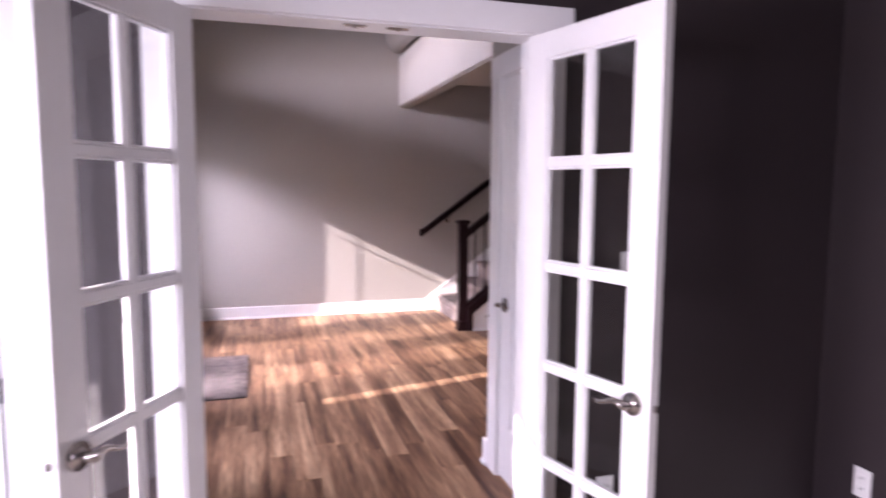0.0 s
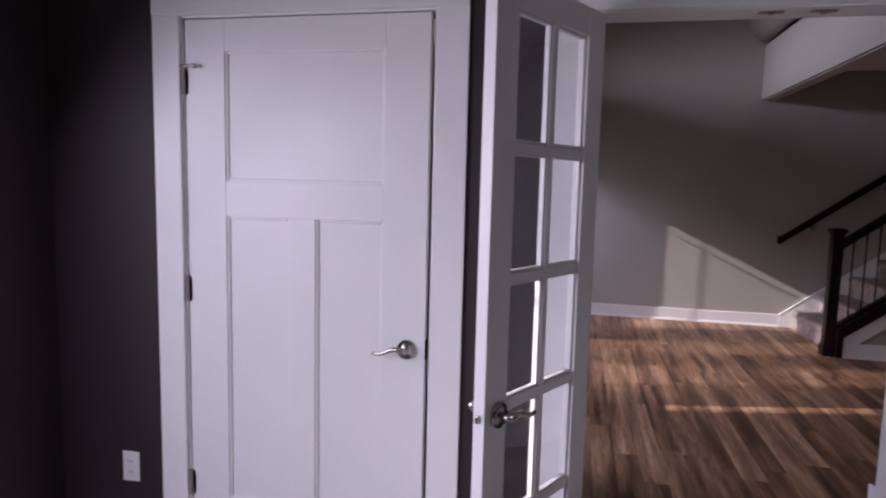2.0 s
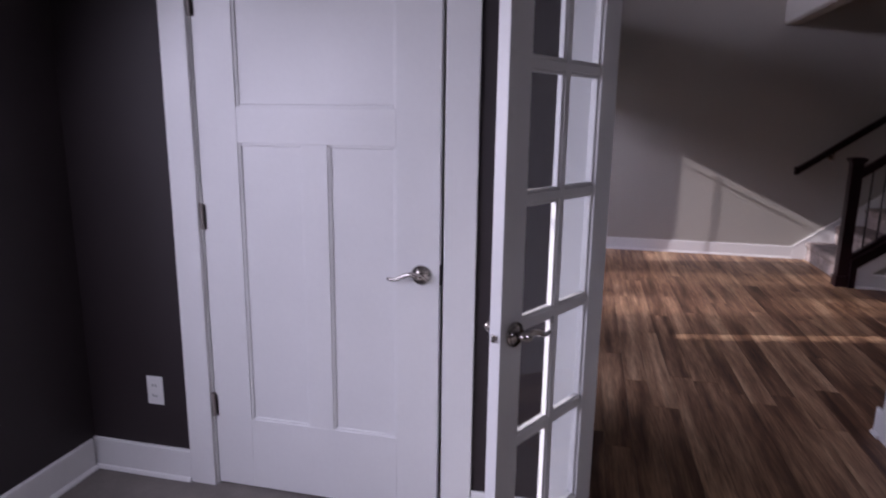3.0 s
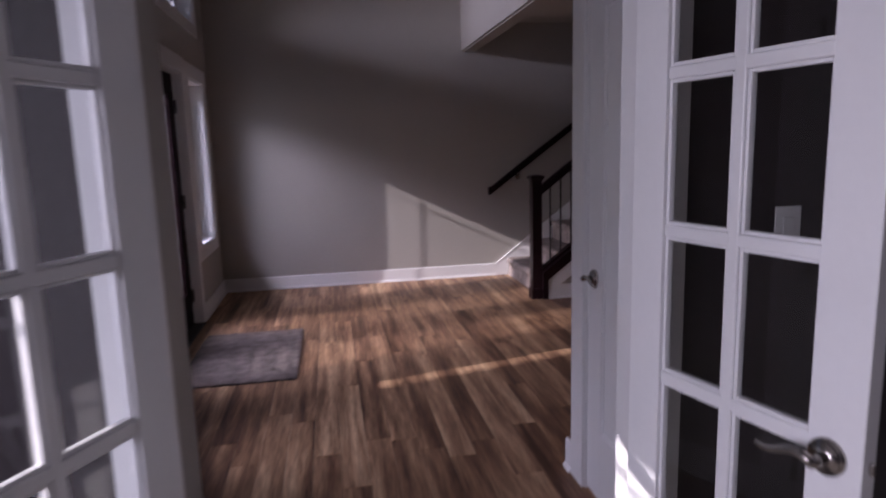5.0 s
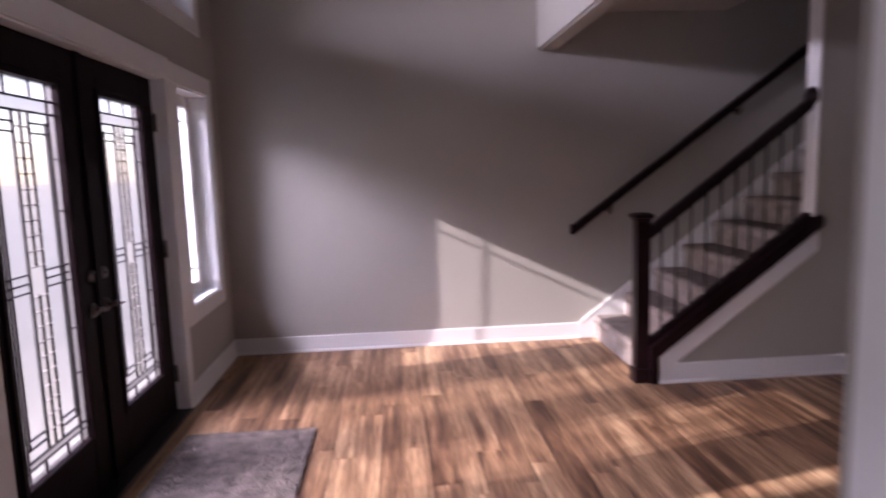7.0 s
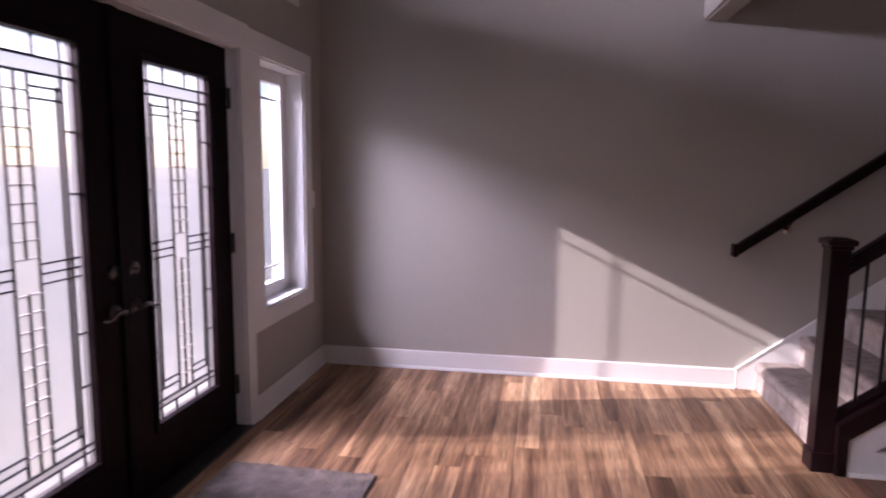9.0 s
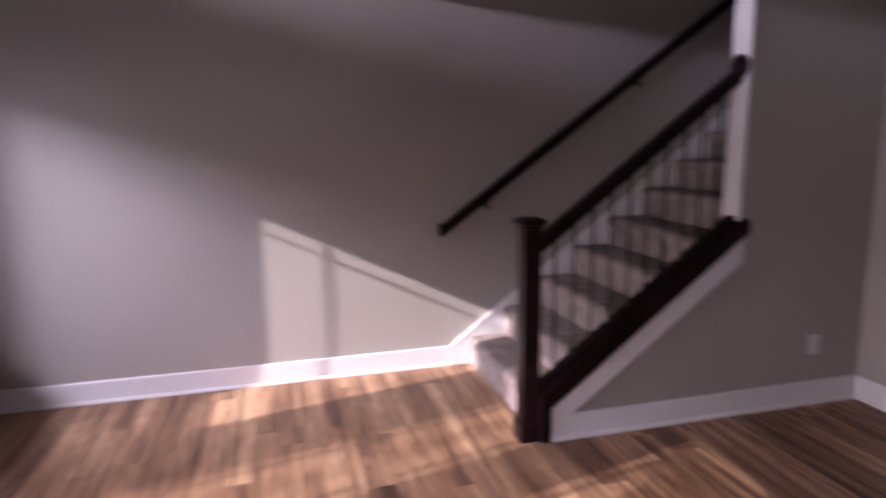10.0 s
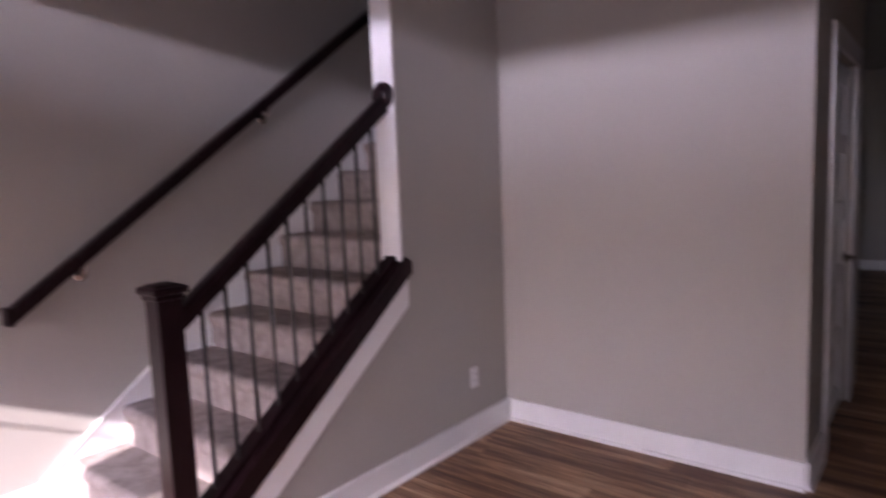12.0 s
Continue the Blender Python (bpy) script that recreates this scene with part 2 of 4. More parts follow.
def prism(bm, outline, axis, a, b):
    """An outline in the plane across axis ('y': points are x, z; 'x': y, z; 'z': x, y), drawn out from a to b."""
    def at(p, d):
        return {"y": (p[0], d, p[1]), "x": (d, p[0], p[1]), "z": (p[0], p[1], d)}[axis]
    lo, hi = [bm.verts.new(at(p, a)) for p in outline], [bm.verts.new(at(p, b)) for p in outline]
    n = len(outline)
    bm.faces.new(lo)
    bm.faces.new(hi[::-1])
    for i in range(n):
        bm.faces.new((lo[i], hi[i], hi[(i + 1) % n], lo[(i + 1) % n]))
    bmesh.ops.recalc_face_normals(bm, faces=bm.faces)
    return bm


def cylinder(bm, r, depth, m, segments=20, r2=None):
    bmesh.ops.create_cone(bm, cap_ends=True, segments=segments, radius1=r, radius2=r if r2 is None else r2, depth=depth, matrix=m)
    return bm


def tube(bm, points, radii, segments=10, flat=1.0):
    """A closed tube through points with a radius at each; flat squashes it upright."""
    rings = []
    for i, p in enumerate(points):
        p = Vector(p)
        d = (Vector(points[min(i + 1, len(points) - 1)]) - Vector(points[max(i - 1, 0)])).normalized()
        side = d.cross(Vector((0, 0, 1)))
        side = side.normalized() if side.length > 1e-4 else Vector((1, 0, 0))
        up = side.cross(d)
        rings.append([bm.verts.new(p + radii[i] * (math.cos(a) * side + flat * math.sin(a) * up)) for a in [2 * math.pi * k / segments for k in range(segments)]])
    for r, s in zip(rings, rings[1:]):
        for k in range(segments):
            bm.faces.new((r[k], r[(k + 1) % segments], s[(k + 1) % segments], s[k]))
    bm.faces.new(rings[0])
    bm.faces.new(rings[-1][::-1])
    bmesh.ops.recalc_face_normals(bm, faces=bm.faces)
    return bm


def finish(bm, name, mat, smooth=False):
    mesh = bpy.data.meshes.new(name)
    bm.to_mesh(mesh)
    bm.free()
    mesh.materials.append(mat)
    if smooth:
        for p in mesh.polygons:
            p.use_smooth = True
    return mesh


def structure(name, bm, mat, label, category="wall", smooth=False):
    return tagged(new(name, finish(bm, name, mat, smooth)), label, category, kind="structure")


def part(name, bm, mat, parent, label="", smooth=False, m=None):
    ob = new(name, finish(bm, name, mat, smooth))
    ob.parent = parent
    if m is not None:
        ob.matrix_basis = m
    if label:
        ob["label"] = label
    return ob


def thing(name, m, label, category, group="", kind=""):
    ob = new(name)
    ob.empty_display_size = 0.1
    ob.matrix_basis = m
    return tagged(ob, label, category, group, kind)


def wall_cells(bm, axis, a, b, u0, u1, z0, z1, openings):
    """A wall from a to b across axis ('x' or 'y'), from u0 to u1 along it, with openings (u0, u1, z0, z1) cut through."""
    us = sorted({u0, u1, *[o[0] for o in openings], *[o[1] for o in openings]})
    zs = sorted({z0, z1, *[o[2] for o in openings], *[o[3] for o in openings]})
    us, zs = [u for u in us if u0 <= u <= u1], [z for z in zs if z0 <= z <= z1]
    for p, q in zip(us, us[1:]):
        for r, s in zip(zs, zs[1:]):
            if any(o[0] < (p + q) / 2 < o[1] and o[2] < (r + s) / 2 < o[3] for o in openings):
                continue
            if axis == "x":
                box(bm, a, b, p, q, r, s)
            else:
                box(bm, p, q, a, b, r, s)
    bmesh.ops.remove_doubles(bm, verts=bm.verts, dist=1e-5)
    seen = {}
    for f in bm.faces:
        seen.setdefault(tuple(sorted(v.index for v in f.verts)), []).append(f)
    bmesh.ops.delete(bm, geom=[f for fs in seen.values() if len(fs) > 1 for f in fs], context="FACES")
    return bm


# ---- the shell ----
W, B, TOP = -1.065, 5.36, 5.4          # west wall, back wall, foyer ceiling
SOFFIT, CEIL = 2.435, 2.72           # underside of the beam, hall ceiling
FR_L, FR_R, FR_T = -0.305, 0.805, 2.008   # french opening, clear
CL_L, CL_R, DOOR_T = -1.70, -0.80, 2.03
OFF_W, OFF_E, OFF_S, OFF_T = -2.27, 2.12, -3.8, 2.7
DOOR_Y0, DOOR_Y1, DOOR_H = 2.325, 4.125, 2.075
SIDE_A, SIDE_B = (1.46, 2.14), (4.365, 5.025)
SIDE_Z = (0.625, 2.08)
UP_Y, UP_Z = (1.55, 4.86), (2.585, 3.25)
OW_Y, OW_Z = (-0.985, -0.525), (0.49, 2.32)
BW_Y = (-3.13, -1.27)                   # wide office window beside the narrow one

bm = bmesh.new()
wall_cells(bm, "x", -1.225, W, 0.70, B, 0, TOP,
           [(DOOR_Y0 - 0.022, DOOR_Y1 + 0.022, 0, DOOR_H + 0.022), (*SIDE_A, *SIDE_Z), (*SIDE_B, *SIDE_Z), (*UP_Y, *UP_Z)])
structure("wall_west", bm, M_GREIGE, "greige painted entry wall with a double door and windows")
structure("wall_north", boxed(-1.225, 5.60, B, B + 0.14, 0, TOP), M_GREIGE, "greige painted two-storey wall behind the stairs")
structure("wall_closet_back", boxed(W, -0.40, 0.58, 0.70, 0, TOP), M_GREIGE, "greige painted wall of the foyer")
structure("wall_passage", boxed(-0.52, -0.40, 0.12, 0.58, 0, TOP), M_GREIGE, "greige painted side wall of the passage")
structure("wall_passage_top", boxed(-0.40, 5.60, 0.58, 0.70, SOFFIT + 0.3, TOP), M_GREIGE, "greige painted upper wall of the foyer")
bm = bmesh.new()
wall_cells(bm, "y", 0.06, 0.12, OFF_W, OFF_E, 0, OFF_T, [(CL_L - 0.02, CL_R + 0.02, 0, DOOR_T + 0.02), (FR_L - 0.02, FR_R + 0.02, 0, FR_T + 0.02)])
structure("wall_passage_end", bm, M_GREIGE, "greige painted face of the office wall")
bm = bmesh.new()
wall_cells(bm, "y", 0.0, 0.06, OFF_W, OFF_E, 0, OFF_T, [(CL_L - 0.02, CL_R + 0.02, 0, DOOR_T + 0.02), (FR_L - 0.02, FR_R + 0.02, 0, FR_T + 0.02)])
structure("wall_office_north", bm, M_CHARCOAL, "charcoal painted office wall with two doorways")
bm = bmesh.new()
wall_cells(bm, "x", OFF_W - 0.16, OFF_W, OFF_S, 0.70, 0, OFF_T, [(*OW_Y, *OW_Z), (*BW_Y, *OW_Z)])
structure("wall_office_west", bm, M_CHARCOAL, "charcoal painted office wall with a window")
bm = boxed(OFF_W - 0.16, OFF_E + 0.12, OFF_S - 0.16, OFF_S, 0, OFF_T)
structure("wall_office_south", bm, M_CHARCOAL, "charcoal painted office wall")
structure("wall_office_east", boxed(OFF_E, OFF_E + 0.12, OFF_S, 0.12, 0, OFF_T), M_CHARCOAL, "charcoal painted office wall")
structure("ceiling_office", boxed(OFF_W - 0.16, OFF_E + 0.12, OFF_S - 0.12, 0.12, OFF_T, OFF_T + 0.2), M_CEILING, "white textured office ceiling", "ceiling")
structure("wall_closet_outer", boxed(-2.43, W, 0.58, 0.698, 0, TOP), M_SIDING, "outer wall of the house beside the porch")
FD_Y0, FD_Y1 = 0.24, 0.95               # closet door in the passage
bm = bmesh.new()
wall_cells(bm, "x", 1.075, 1.195, 0.12, 1.125, 0, SOFFIT, [(FD_Y0 - 0.02, FD_Y1 + 0.02, 0, DOOR_T + 0.02)])
structure("wall_coat_closet", bm, M_GREIGE, "greige painted wall of the coat closet")
structure("wall_hall_south", boxed(1.195, 11.3, 1.005, 1.125, 0, CEIL), M_GREIGE, "greige painted wall of the hall")
structure("wall_closet_inner", boxed(1.85, 1.97, 0.12, 1.005, 0, SOFFIT), M_GREIGE, "greige painted back of the closet")
structure("wall_east", boxed(4.015, 4.135, 2.534, 4.145, 0, CEIL), M_GREIGE, "greige painted wall of the foyer")
bm = bmesh.new()
wall_cells(bm, "y", 2.534, 2.654, 4.135, 5.9, 0, CEIL, [(4.55, 5.40, 0, 2.05)])
structure("wall_hall_north", bm, M_GREIGE, "greige painted wall of the hall")
structure("wall_far_east", boxed(11.3, 11.42, 1.10, 6.1, 0, CEIL), M_GREIGE, "greige painted wall of the far room")
structure("wall_far_north", boxed(5.6, 11.42, 6.0, 6.12, 0, CEIL), M_GREIGE, "greige painted wall of the far room")
structure("ceiling_foyer", boxed(-1.225, 5.72, 0.58, B + 0.14, TOP, TOP + 0.2), M_CEILING, "white textured foyer ceiling", "ceiling")
structure("ceiling_passage", boxed(-0.40, 1.97, 0.12, 1.122, SOFFIT, SOFFIT + 0.3), M_CEILING, "white textured ceiling of the passage", "ceiling")

# upper floor with its rounded edge
STAIR_Y0, STAIR_Y1 = 4.265, B
bm = boxed(1.665, 11.4, 1.125, 4.145, CEIL, SOFFIT + 0.55)
box(bm, 1.665, 3.12, 4.145, B, CEIL, SOFFIT + 0.55)
box(bm, 5.45, 11.4, 4.145, 6.1, CEIL, SOFFIT + 0.55)
structure("ceiling_under_landing", bm, M_GREIGE, "shaded painted underside of the upper floor", "ceiling")
structure("beam_landing", boxed(1.545, 1.665, 1.125, B, SOFFIT, SOFFIT + 0.55), M_GREIGE, "painted beam under the edge of the upper floor", "beam")
structure("trim_landing_edge", boxed(1.52, 1.545, 1.125, B, SOFFIT - 0.004, SOFFIT + 0.56, 0.003), M_GREIGE, "greige painted face along the edge of the landing", "trim")
structure("ceiling_soffit", boxed(1.665, 2.02, 1.125, 3.60, SOFFIT, CEIL - 0.002), M_GREIGE, "painted soffit beside the landing beam", "ceiling")
structure("trim_landing_under", boxed(1.545, 1.665, 1.125, B, SOFFIT - 0.014, SOFFIT - 0.002, 0.002), M_GREIGE, "painted strip under the edge of the landing", "trim")
structure("wall_upper_east", boxed(5.45, 5.60, 0.70, B, CEIL, TOP), M_GREIGE, "greige painted wall above the stairs")
# added out of view to keep the upper foyer's light out of the stairwell
structure("wall_stairwell_screen", boxed(3.0, 3.12, 4.145, B, SOFFIT + 0.55, TOP), M_GREIGE, "unseen greige wall added to keep light out of the stairwell")
structure("wall_stairwell_end", boxed(5.45, 5.60, 4.265, B, 0, CEIL), M_GREIGE, "greige painted wall at the end of the stairwell")

# floors
structure("floor_base", boxed(-1.10, 11.4, 0.125, 6.1, -0.15, -0.011), M_SUBFLOOR, "dark subfloor under the planks", "floor")
structure("floor_office", boxed(OFF_W, OFF_E, OFF_S, 0.125, -0.15, 0.004), M_OFFICE_CARPET, "taupe cut-pile carpet of the office", "floor")
structure("ground", boxed(-400, 400, -400, 400, -0.6, -0.45), M_GROUND, "driveway and lawn", "ground")

structure("porch_floor", boxed(-4.2, -1.225, 0.72, 6.2, -0.45, -0.06), M_GROUND, "weathered concrete porch floor", "pavement")
# unseen block, added to cut the near side window's sun down to a strip
structure("sun_block_low", boxed(-3.15, -3.05, 0.72, 1.475, -0.06, 3.15), M_SIDING, "unseen block added to shade most of the near side window", "pier")
# unseen slab, added so that no sun comes through the upper window
structure("sun_block_high", boxed(-3.45, -3.05, 0.8, 4.9, 3.15, 4.8), M_SIDING, "unseen slab added to keep the sun out of the upper window", "gable")


# ---- trim ----
def casing(name, axis, face, out, u0, u1, z1, width, head, label, overhang=0.02, z0=0.0, sill=False, thick=0.018):
    """Flat craftsman casing round an opening; face: the wall's plane, out: +1 or -1, the way it stands proud."""
    bm = bmesh.new()
    def piece(p, q, r, s, t=thick):
        a, b = sorted((face + out * 0.001, face + out * t))
        (box(bm, p, q, a, b, r, s, 0.002) if axis == "y" else box(bm, a, b, p, q, r, s, 0.002))
    piece(u0 - width, u0, z0, z1)
    piece(u1, u1 + width, z0, z1)
    piece(u0 - width - overhang, u1 + width + overhang, z1, z1 + head, thick + 0.004)
    if sill:
        piece(u0 - width, u1 + width, z0 - width, z0, thick)
    return structure(name, bm, M_WHITE, label, "trim")


def jamb(name, axis, a, b, u0, u1, z1, label, t=0.018, z0=None):
    bm = bmesh.new()
    def piece(p, q, r, s):
        (box(bm, p, q, a, b, r, s, 0.0015) if axis == "y" else box(bm, a, b, p, q, r, s, 0.0015))
    piece(u0 - t, u0, z0 or 0, z1)
    piece(u1, u1 + t, z0 or 0, z1)
    piece(u0 - t, u1 + t, z1, z1 + t)
    if z0:
        piece(u0 - t, u1 + t, z0 - t, z0)
    return structure(name, bm, M_WHITE, label, "trim")


jamb("trim_french_jamb", "y", -0.002, 0.122, FR_L, FR_R, FR_T, "white lining of the double doorway")
casing("trim_french_casing", "y", 0.0, -1, FR_L - 0.006, FR_R + 0.006, FR_T + 0.004, 0.098, 0.092, "flat white casing round the double doorway", 0.025)
bm = boxed(FR_R + 0.006, FR_R + 0.09, 0.121, 0.138, 0, FR_T + 0.004, 0.002)
box(bm, -0.395, FR_R + 0.09, 0.121, 0.141, FR_T + 0.004, FR_T + 0.1, 0.002)
structure("trim_french_casing_foyer", bm, M_WHITE, "flat white casing on the foyer side", "trim")
jamb("trim_closet_jamb", "y", -0.002, 0.122, CL_L - 0.003, CL_R + 0.003, DOOR_T + 0.004, "white lining of the closet doorway")
casing("trim_closet_casing", "y", 0.0, -1, CL_L - 0.010, CL_R + 0.010, DOOR_T + 0.012, 0.105, 0.108, "flat white casing round the closet door", 0.0)
jamb("trim_coat_closet_jamb", "x", 1.073, 1.197, FD_Y0 - 0.003, FD_Y1 + 0.003, DOOR_T + 0.004, "white lining of the coat closet doorway")
casing("trim_coat_closet_casing", "x", 1.075, -1, FD_Y0 - 0.010, FD_Y1 + 0.010, DOOR_T + 0.012, 0.120, 0.108, "flat white casing round the coat closet door", 0.0)
jamb("trim_entry_jamb", "x", -1.22, W + 0.002, DOOR_Y0 - 0.003, DOOR_Y1 + 0.003, DOOR_H + 0.003, "white lining of the entry doorway")
bm = bmesh.new()
for y0, y1 in ((SIDE_A[0] - 0.11, SIDE_A[0]), (SIDE_A[1], DOOR_Y0 - 0.098), (DOOR_Y1 + 0.098, SIDE_B[0]), (SIDE_B[1], SIDE_B[1] + 0.11)):
    box(bm, W + 0.001, W + 0.018, y0, y1, SIDE_Z[0] - 0.11, SIDE_Z[1], 0.002)
for y0, y1 in ((DOOR_Y0 - 0.098, DOOR_Y0 - 0.006), (DOOR_Y1 + 0.006, DOOR_Y1 + 0.098)):
    box(bm, W + 0.001, W + 0.022, y0, y1, 0.0, DOOR_H + 0.01, 0.002)
box(bm, W + 0.001, W + 0.024, DOOR_Y0 - 0.098, DOOR_Y1 + 0.098, DOOR_H + 0.01, DOOR_H + 0.14, 0.002)
for (y0, y1), lo, hi in ((SIDE_A, SIDE_A[0] - 0.11, DOOR_Y0 - 0.098), (SIDE_B, DOOR_Y1 + 0.098, SIDE_B[1] + 0.11)):
    box(bm, W + 0.001, W + 0.020, lo, hi, SIDE_Z[1], SIDE_Z[1] + 0.125, 0.002)
    box(bm, W + 0.001, W + 0.0175, y0, y1, SIDE_Z[0] - 0.11, SIDE_Z[0], 0.002)
structure("trim_entry_casing", bm, M_WHITE, "flat white casing round the entry door and side windows", "trim")
bm = bmesh.new()
box(bm, W + 0.001, W + 0.018, UP_Y[0] - 0.1, UP_Y[1] + 0.1, UP_Z[0] - 0.1, UP_Z[0], 0.002)
box(bm, W + 0.001, W + 0.018, UP_Y[0] - 0.1, UP_Y[1] + 0.1, UP_Z[1], UP_Z[1] + 0.1, 0.002)
box(bm, W + 0.001, W + 0.018, UP_Y[0] - 0.1, UP_Y[0], UP_Z[0], UP_Z[1], 0.002)
box(bm, W + 0.001, W + 0.018, UP_Y[1], UP_Y[1] + 0.1, UP_Z[0], UP_Z[1], 0.002)
structure("trim_upper_window", bm, M_WHITE, "flat white casing round the upper window", "trim")
bm = bmesh.new()
x = OFF_W
box(bm, x + 0.001, x + 0.018, OW_Y[0] - 0.1, OW_Y[1] + 0.1, OW_Z[0] - 0.1, OW_Z[0], 0.002)
box(bm, x + 0.001, x + 0.018, OW_Y[0] - 0.1, OW_Y[1] + 0.1, OW_Z[1], OW_Z[1] + 0.1, 0.002)
for y in (OW_Y[0] - 0.1, OW_Y[1]):
    box(bm, x + 0.001, x + 0.018, y, y + 0.1, OW_Z[0], OW_Z[1], 0.002)
structure("trim_office_window", bm, M_WHITE, "flat white casing round the office window", "trim")


def baseboard(name, axis, face, out, u0, u1, h=0.135):
    """Flat board with an eased top and a shoe moulding at the floor."""
    prof = [(0.001, 0.0), (0.028, 0.0), (0.028, 0.008), (0.022, 0.017), (0.015, 0.020), (0.015, h - 0.006), (0.011, h), (0.001, h)]
    bm = bmesh.new()
    prism(bm, [(face + out * d, z) for d, z in prof], "y" if axis == "x" else "x", u0, u1)
    return structure(name, bm, M_WHITE, "white painted baseboard with shoe moulding", "baseboard")


SK_X = 1.864
baseboard("baseboard_north", "y", B, -1, W, SK_X)
baseboard("baseboard_west_far", "x", W, 1, DOOR_Y1 + 0.098, B - 0.03)
baseboard("baseboard_west_near", "x", W, 1, 0.73, DOOR_Y0 - 0.098)
baseboard("baseboard_closet_back", "y", 0.70, 1, W, -0.40)
baseboard("baseboard_stair_side", "y", 4.145, -1, 2.05, 4.015)
baseboard("baseboard_east", "x", 4.015, -1, 2.534, 4.115)
baseboard("baseboard_east_end", "y", 2.534, -1, 4.015, 4.43)
baseboard("baseboard_passage_left", "x", -0.40, 1, 0.145, 0.728)
baseboard("baseboard_passage_right", "x", 1.075, -1, FD_Y1 + 0.132, 1.152)
baseboard("baseboard_hall_south", "y", 1.125, 1, 1.075, 11.3)
baseboard("baseboard_far_east", "x", 11.3, -1, 1.25, 6.0)
baseboard("baseboard_office_a", "y", 0.0, -1, OFF_W, CL_L - 0.117)
baseboard("baseboard_office_b", "y", 0.0, -1, CL_R + 0.117, FR_L - 0.108)
baseboard("baseboard_office_c", "y", 0.0, -1, FR_R + 0.108, OFF_E)
baseboard("baseboard_office_west", "x", OFF_W, 1, OFF_S, -0.03)
baseboard("baseboard_office_east", "x", OFF_E, -1, OFF_S, -0.03)


# ---- hardware ----
def add_lever(parent, x, z, way, y=0.0, out=-1, mat=None, label="satin nickel wave lever handle"):
    """A wave lever on a round rose; way: +1 or -1 along local x; out: the side of the door it stands on."""
    bm = bmesh.new()
    cylinder(bm, 0.033, 0.008, pose(x, y + out * 0.004, z, 90), 28)
    cylinder(bm, 0.026, 0.006, pose(x, y + out * 0.011, z, 90), 28)
    cylinder(bm, 0.011, 0.035, pose(x, y + out * 0.030, z, 90), 16)
    rose = part("door_handle", bm, mat or M_NICKEL, parent, label, True)
    pts, rad = [], []
    for i in range(9):
        f = i / 8
        pts.append((x + way * (0.115 * f - 0.006), y + out * (0.047 - 0.004 * f), z + 0.010 * math.sin(f * 5.6) - 0.004 * f))
        rad.append(0.0105 - 0.0055 * f)
    part("lever", tube(bmesh.new(), pts, rad, 10), mat or M_NICKEL, rose, "", True)
    return rose


def add_hinge(parent, x, y, z):
    bm = bmesh.new()
    cylinder(bm, 0.0065, 0.09, pose(x, y, z), 10)
    cylinder(bm, 0.008, 0.006, pose(x, y, z + 0.048), 10)
    box(bm, x - 0.016, x + 0.016, y + 0.006, y + 0.008, z - 0.044, z + 0.044)
    part("hinge", bm, M_HINGE, parent, "brushed nickel hinge")


def panel_door(name, m, w, h, latch, label, hinges=(1.83, 1.14, 0.30), split=1.412, stop=False):
    """A white three-panel craftsman door; local x along its width, front face at y = 0, looking to -y. latch: 'right' or 'left'."""
    door = thing(name, m, label, "door", kind="structure")
    t, z0 = 0.035, 0.012
    st = 0.152 if w > 0.75 else 0.125
    r_lo, r_mid, r_top = split - 0.062, split + 0.062, h - 0.11
    bot = 0.298
    mid = w / 2
    for a, b in ((0, st), (w - st, w)):
        part("stile", boxed(a, b, 0, t, z0, h, 0.0015), M_WHITE, door)
    for a, b in ((z0, bot), (r_lo, r_mid), (r_top, h)):
        part("rail", boxed(st, w - st, 0.0002, t - 0.0002, a, b, 0.0015), M_WHITE, door)
    part("mullion", boxed(mid - 0.047, mid + 0.047, 0.0002, t - 0.0002, bot, r_lo, 0.0015), M_WHITE, door)
    for a, b, c, d in ((st, w - st, r_mid, r_top), (st, mid - 0.047, bot, r_lo), (mid + 0.047, w - st, bot, r_lo)):
        bm = boxed(a - 0.004, b + 0.004, 0.012, t - 0.011, c - 0.004, d + 0.004)
        part("panel", bm, M_WHITE, door)
        # sloped moulding round the panel
        bm = bmesh.new()
        for x0, x1, q0, q1 in ((a - 0.003, a + 0.010, c - 0.003, d + 0.003), (b - 0.010, b + 0.003, c - 0.003, d + 0.003), (a + 0.010, b - 0.010, c - 0.003, c + 0.010), (a + 0.010, b - 0.010, d - 0.010, d + 0.003)):
            box(bm, x0, x1, 0.0055, 0.0122, q0, q1, 0.003)
        part("moulding", bm, M_WHITE, door)
    hx = w - 0.062 if latch == "right" else 0.062
    add_lever(door, hx, 0.92, -1 if latch == "right" else 1)
    add_lever(door, hx, 0.92, -1 if latch == "right" else 1, y=t, out=1)
    ex = w + 0.0015 if latch == "right" else -0.0015
    part("latch_plate", boxed(ex - 0.001, ex + 0.001, 0.006, 0.03, 0.885, 0.955), M_SLOT, door, "dark latch plate")
    for z in hinges:
        add_hinge(door, -0.003 if latch == "right" else w + 0.003, -0.006, z)
    if stop:
        bm = cylinder(bmesh.new(), 0.004, 0.05, pose(0.02, -0.02, hinges[0] + 0.05, 0, 90, 0), 8)
        cylinder(bm, 0.008, 0.012, pose(0.046, -0.02, hinges[0] + 0.05, 0, 90, 0), 10)
        part("hinge_stop", bm, M_NICKEL, door)
    return door


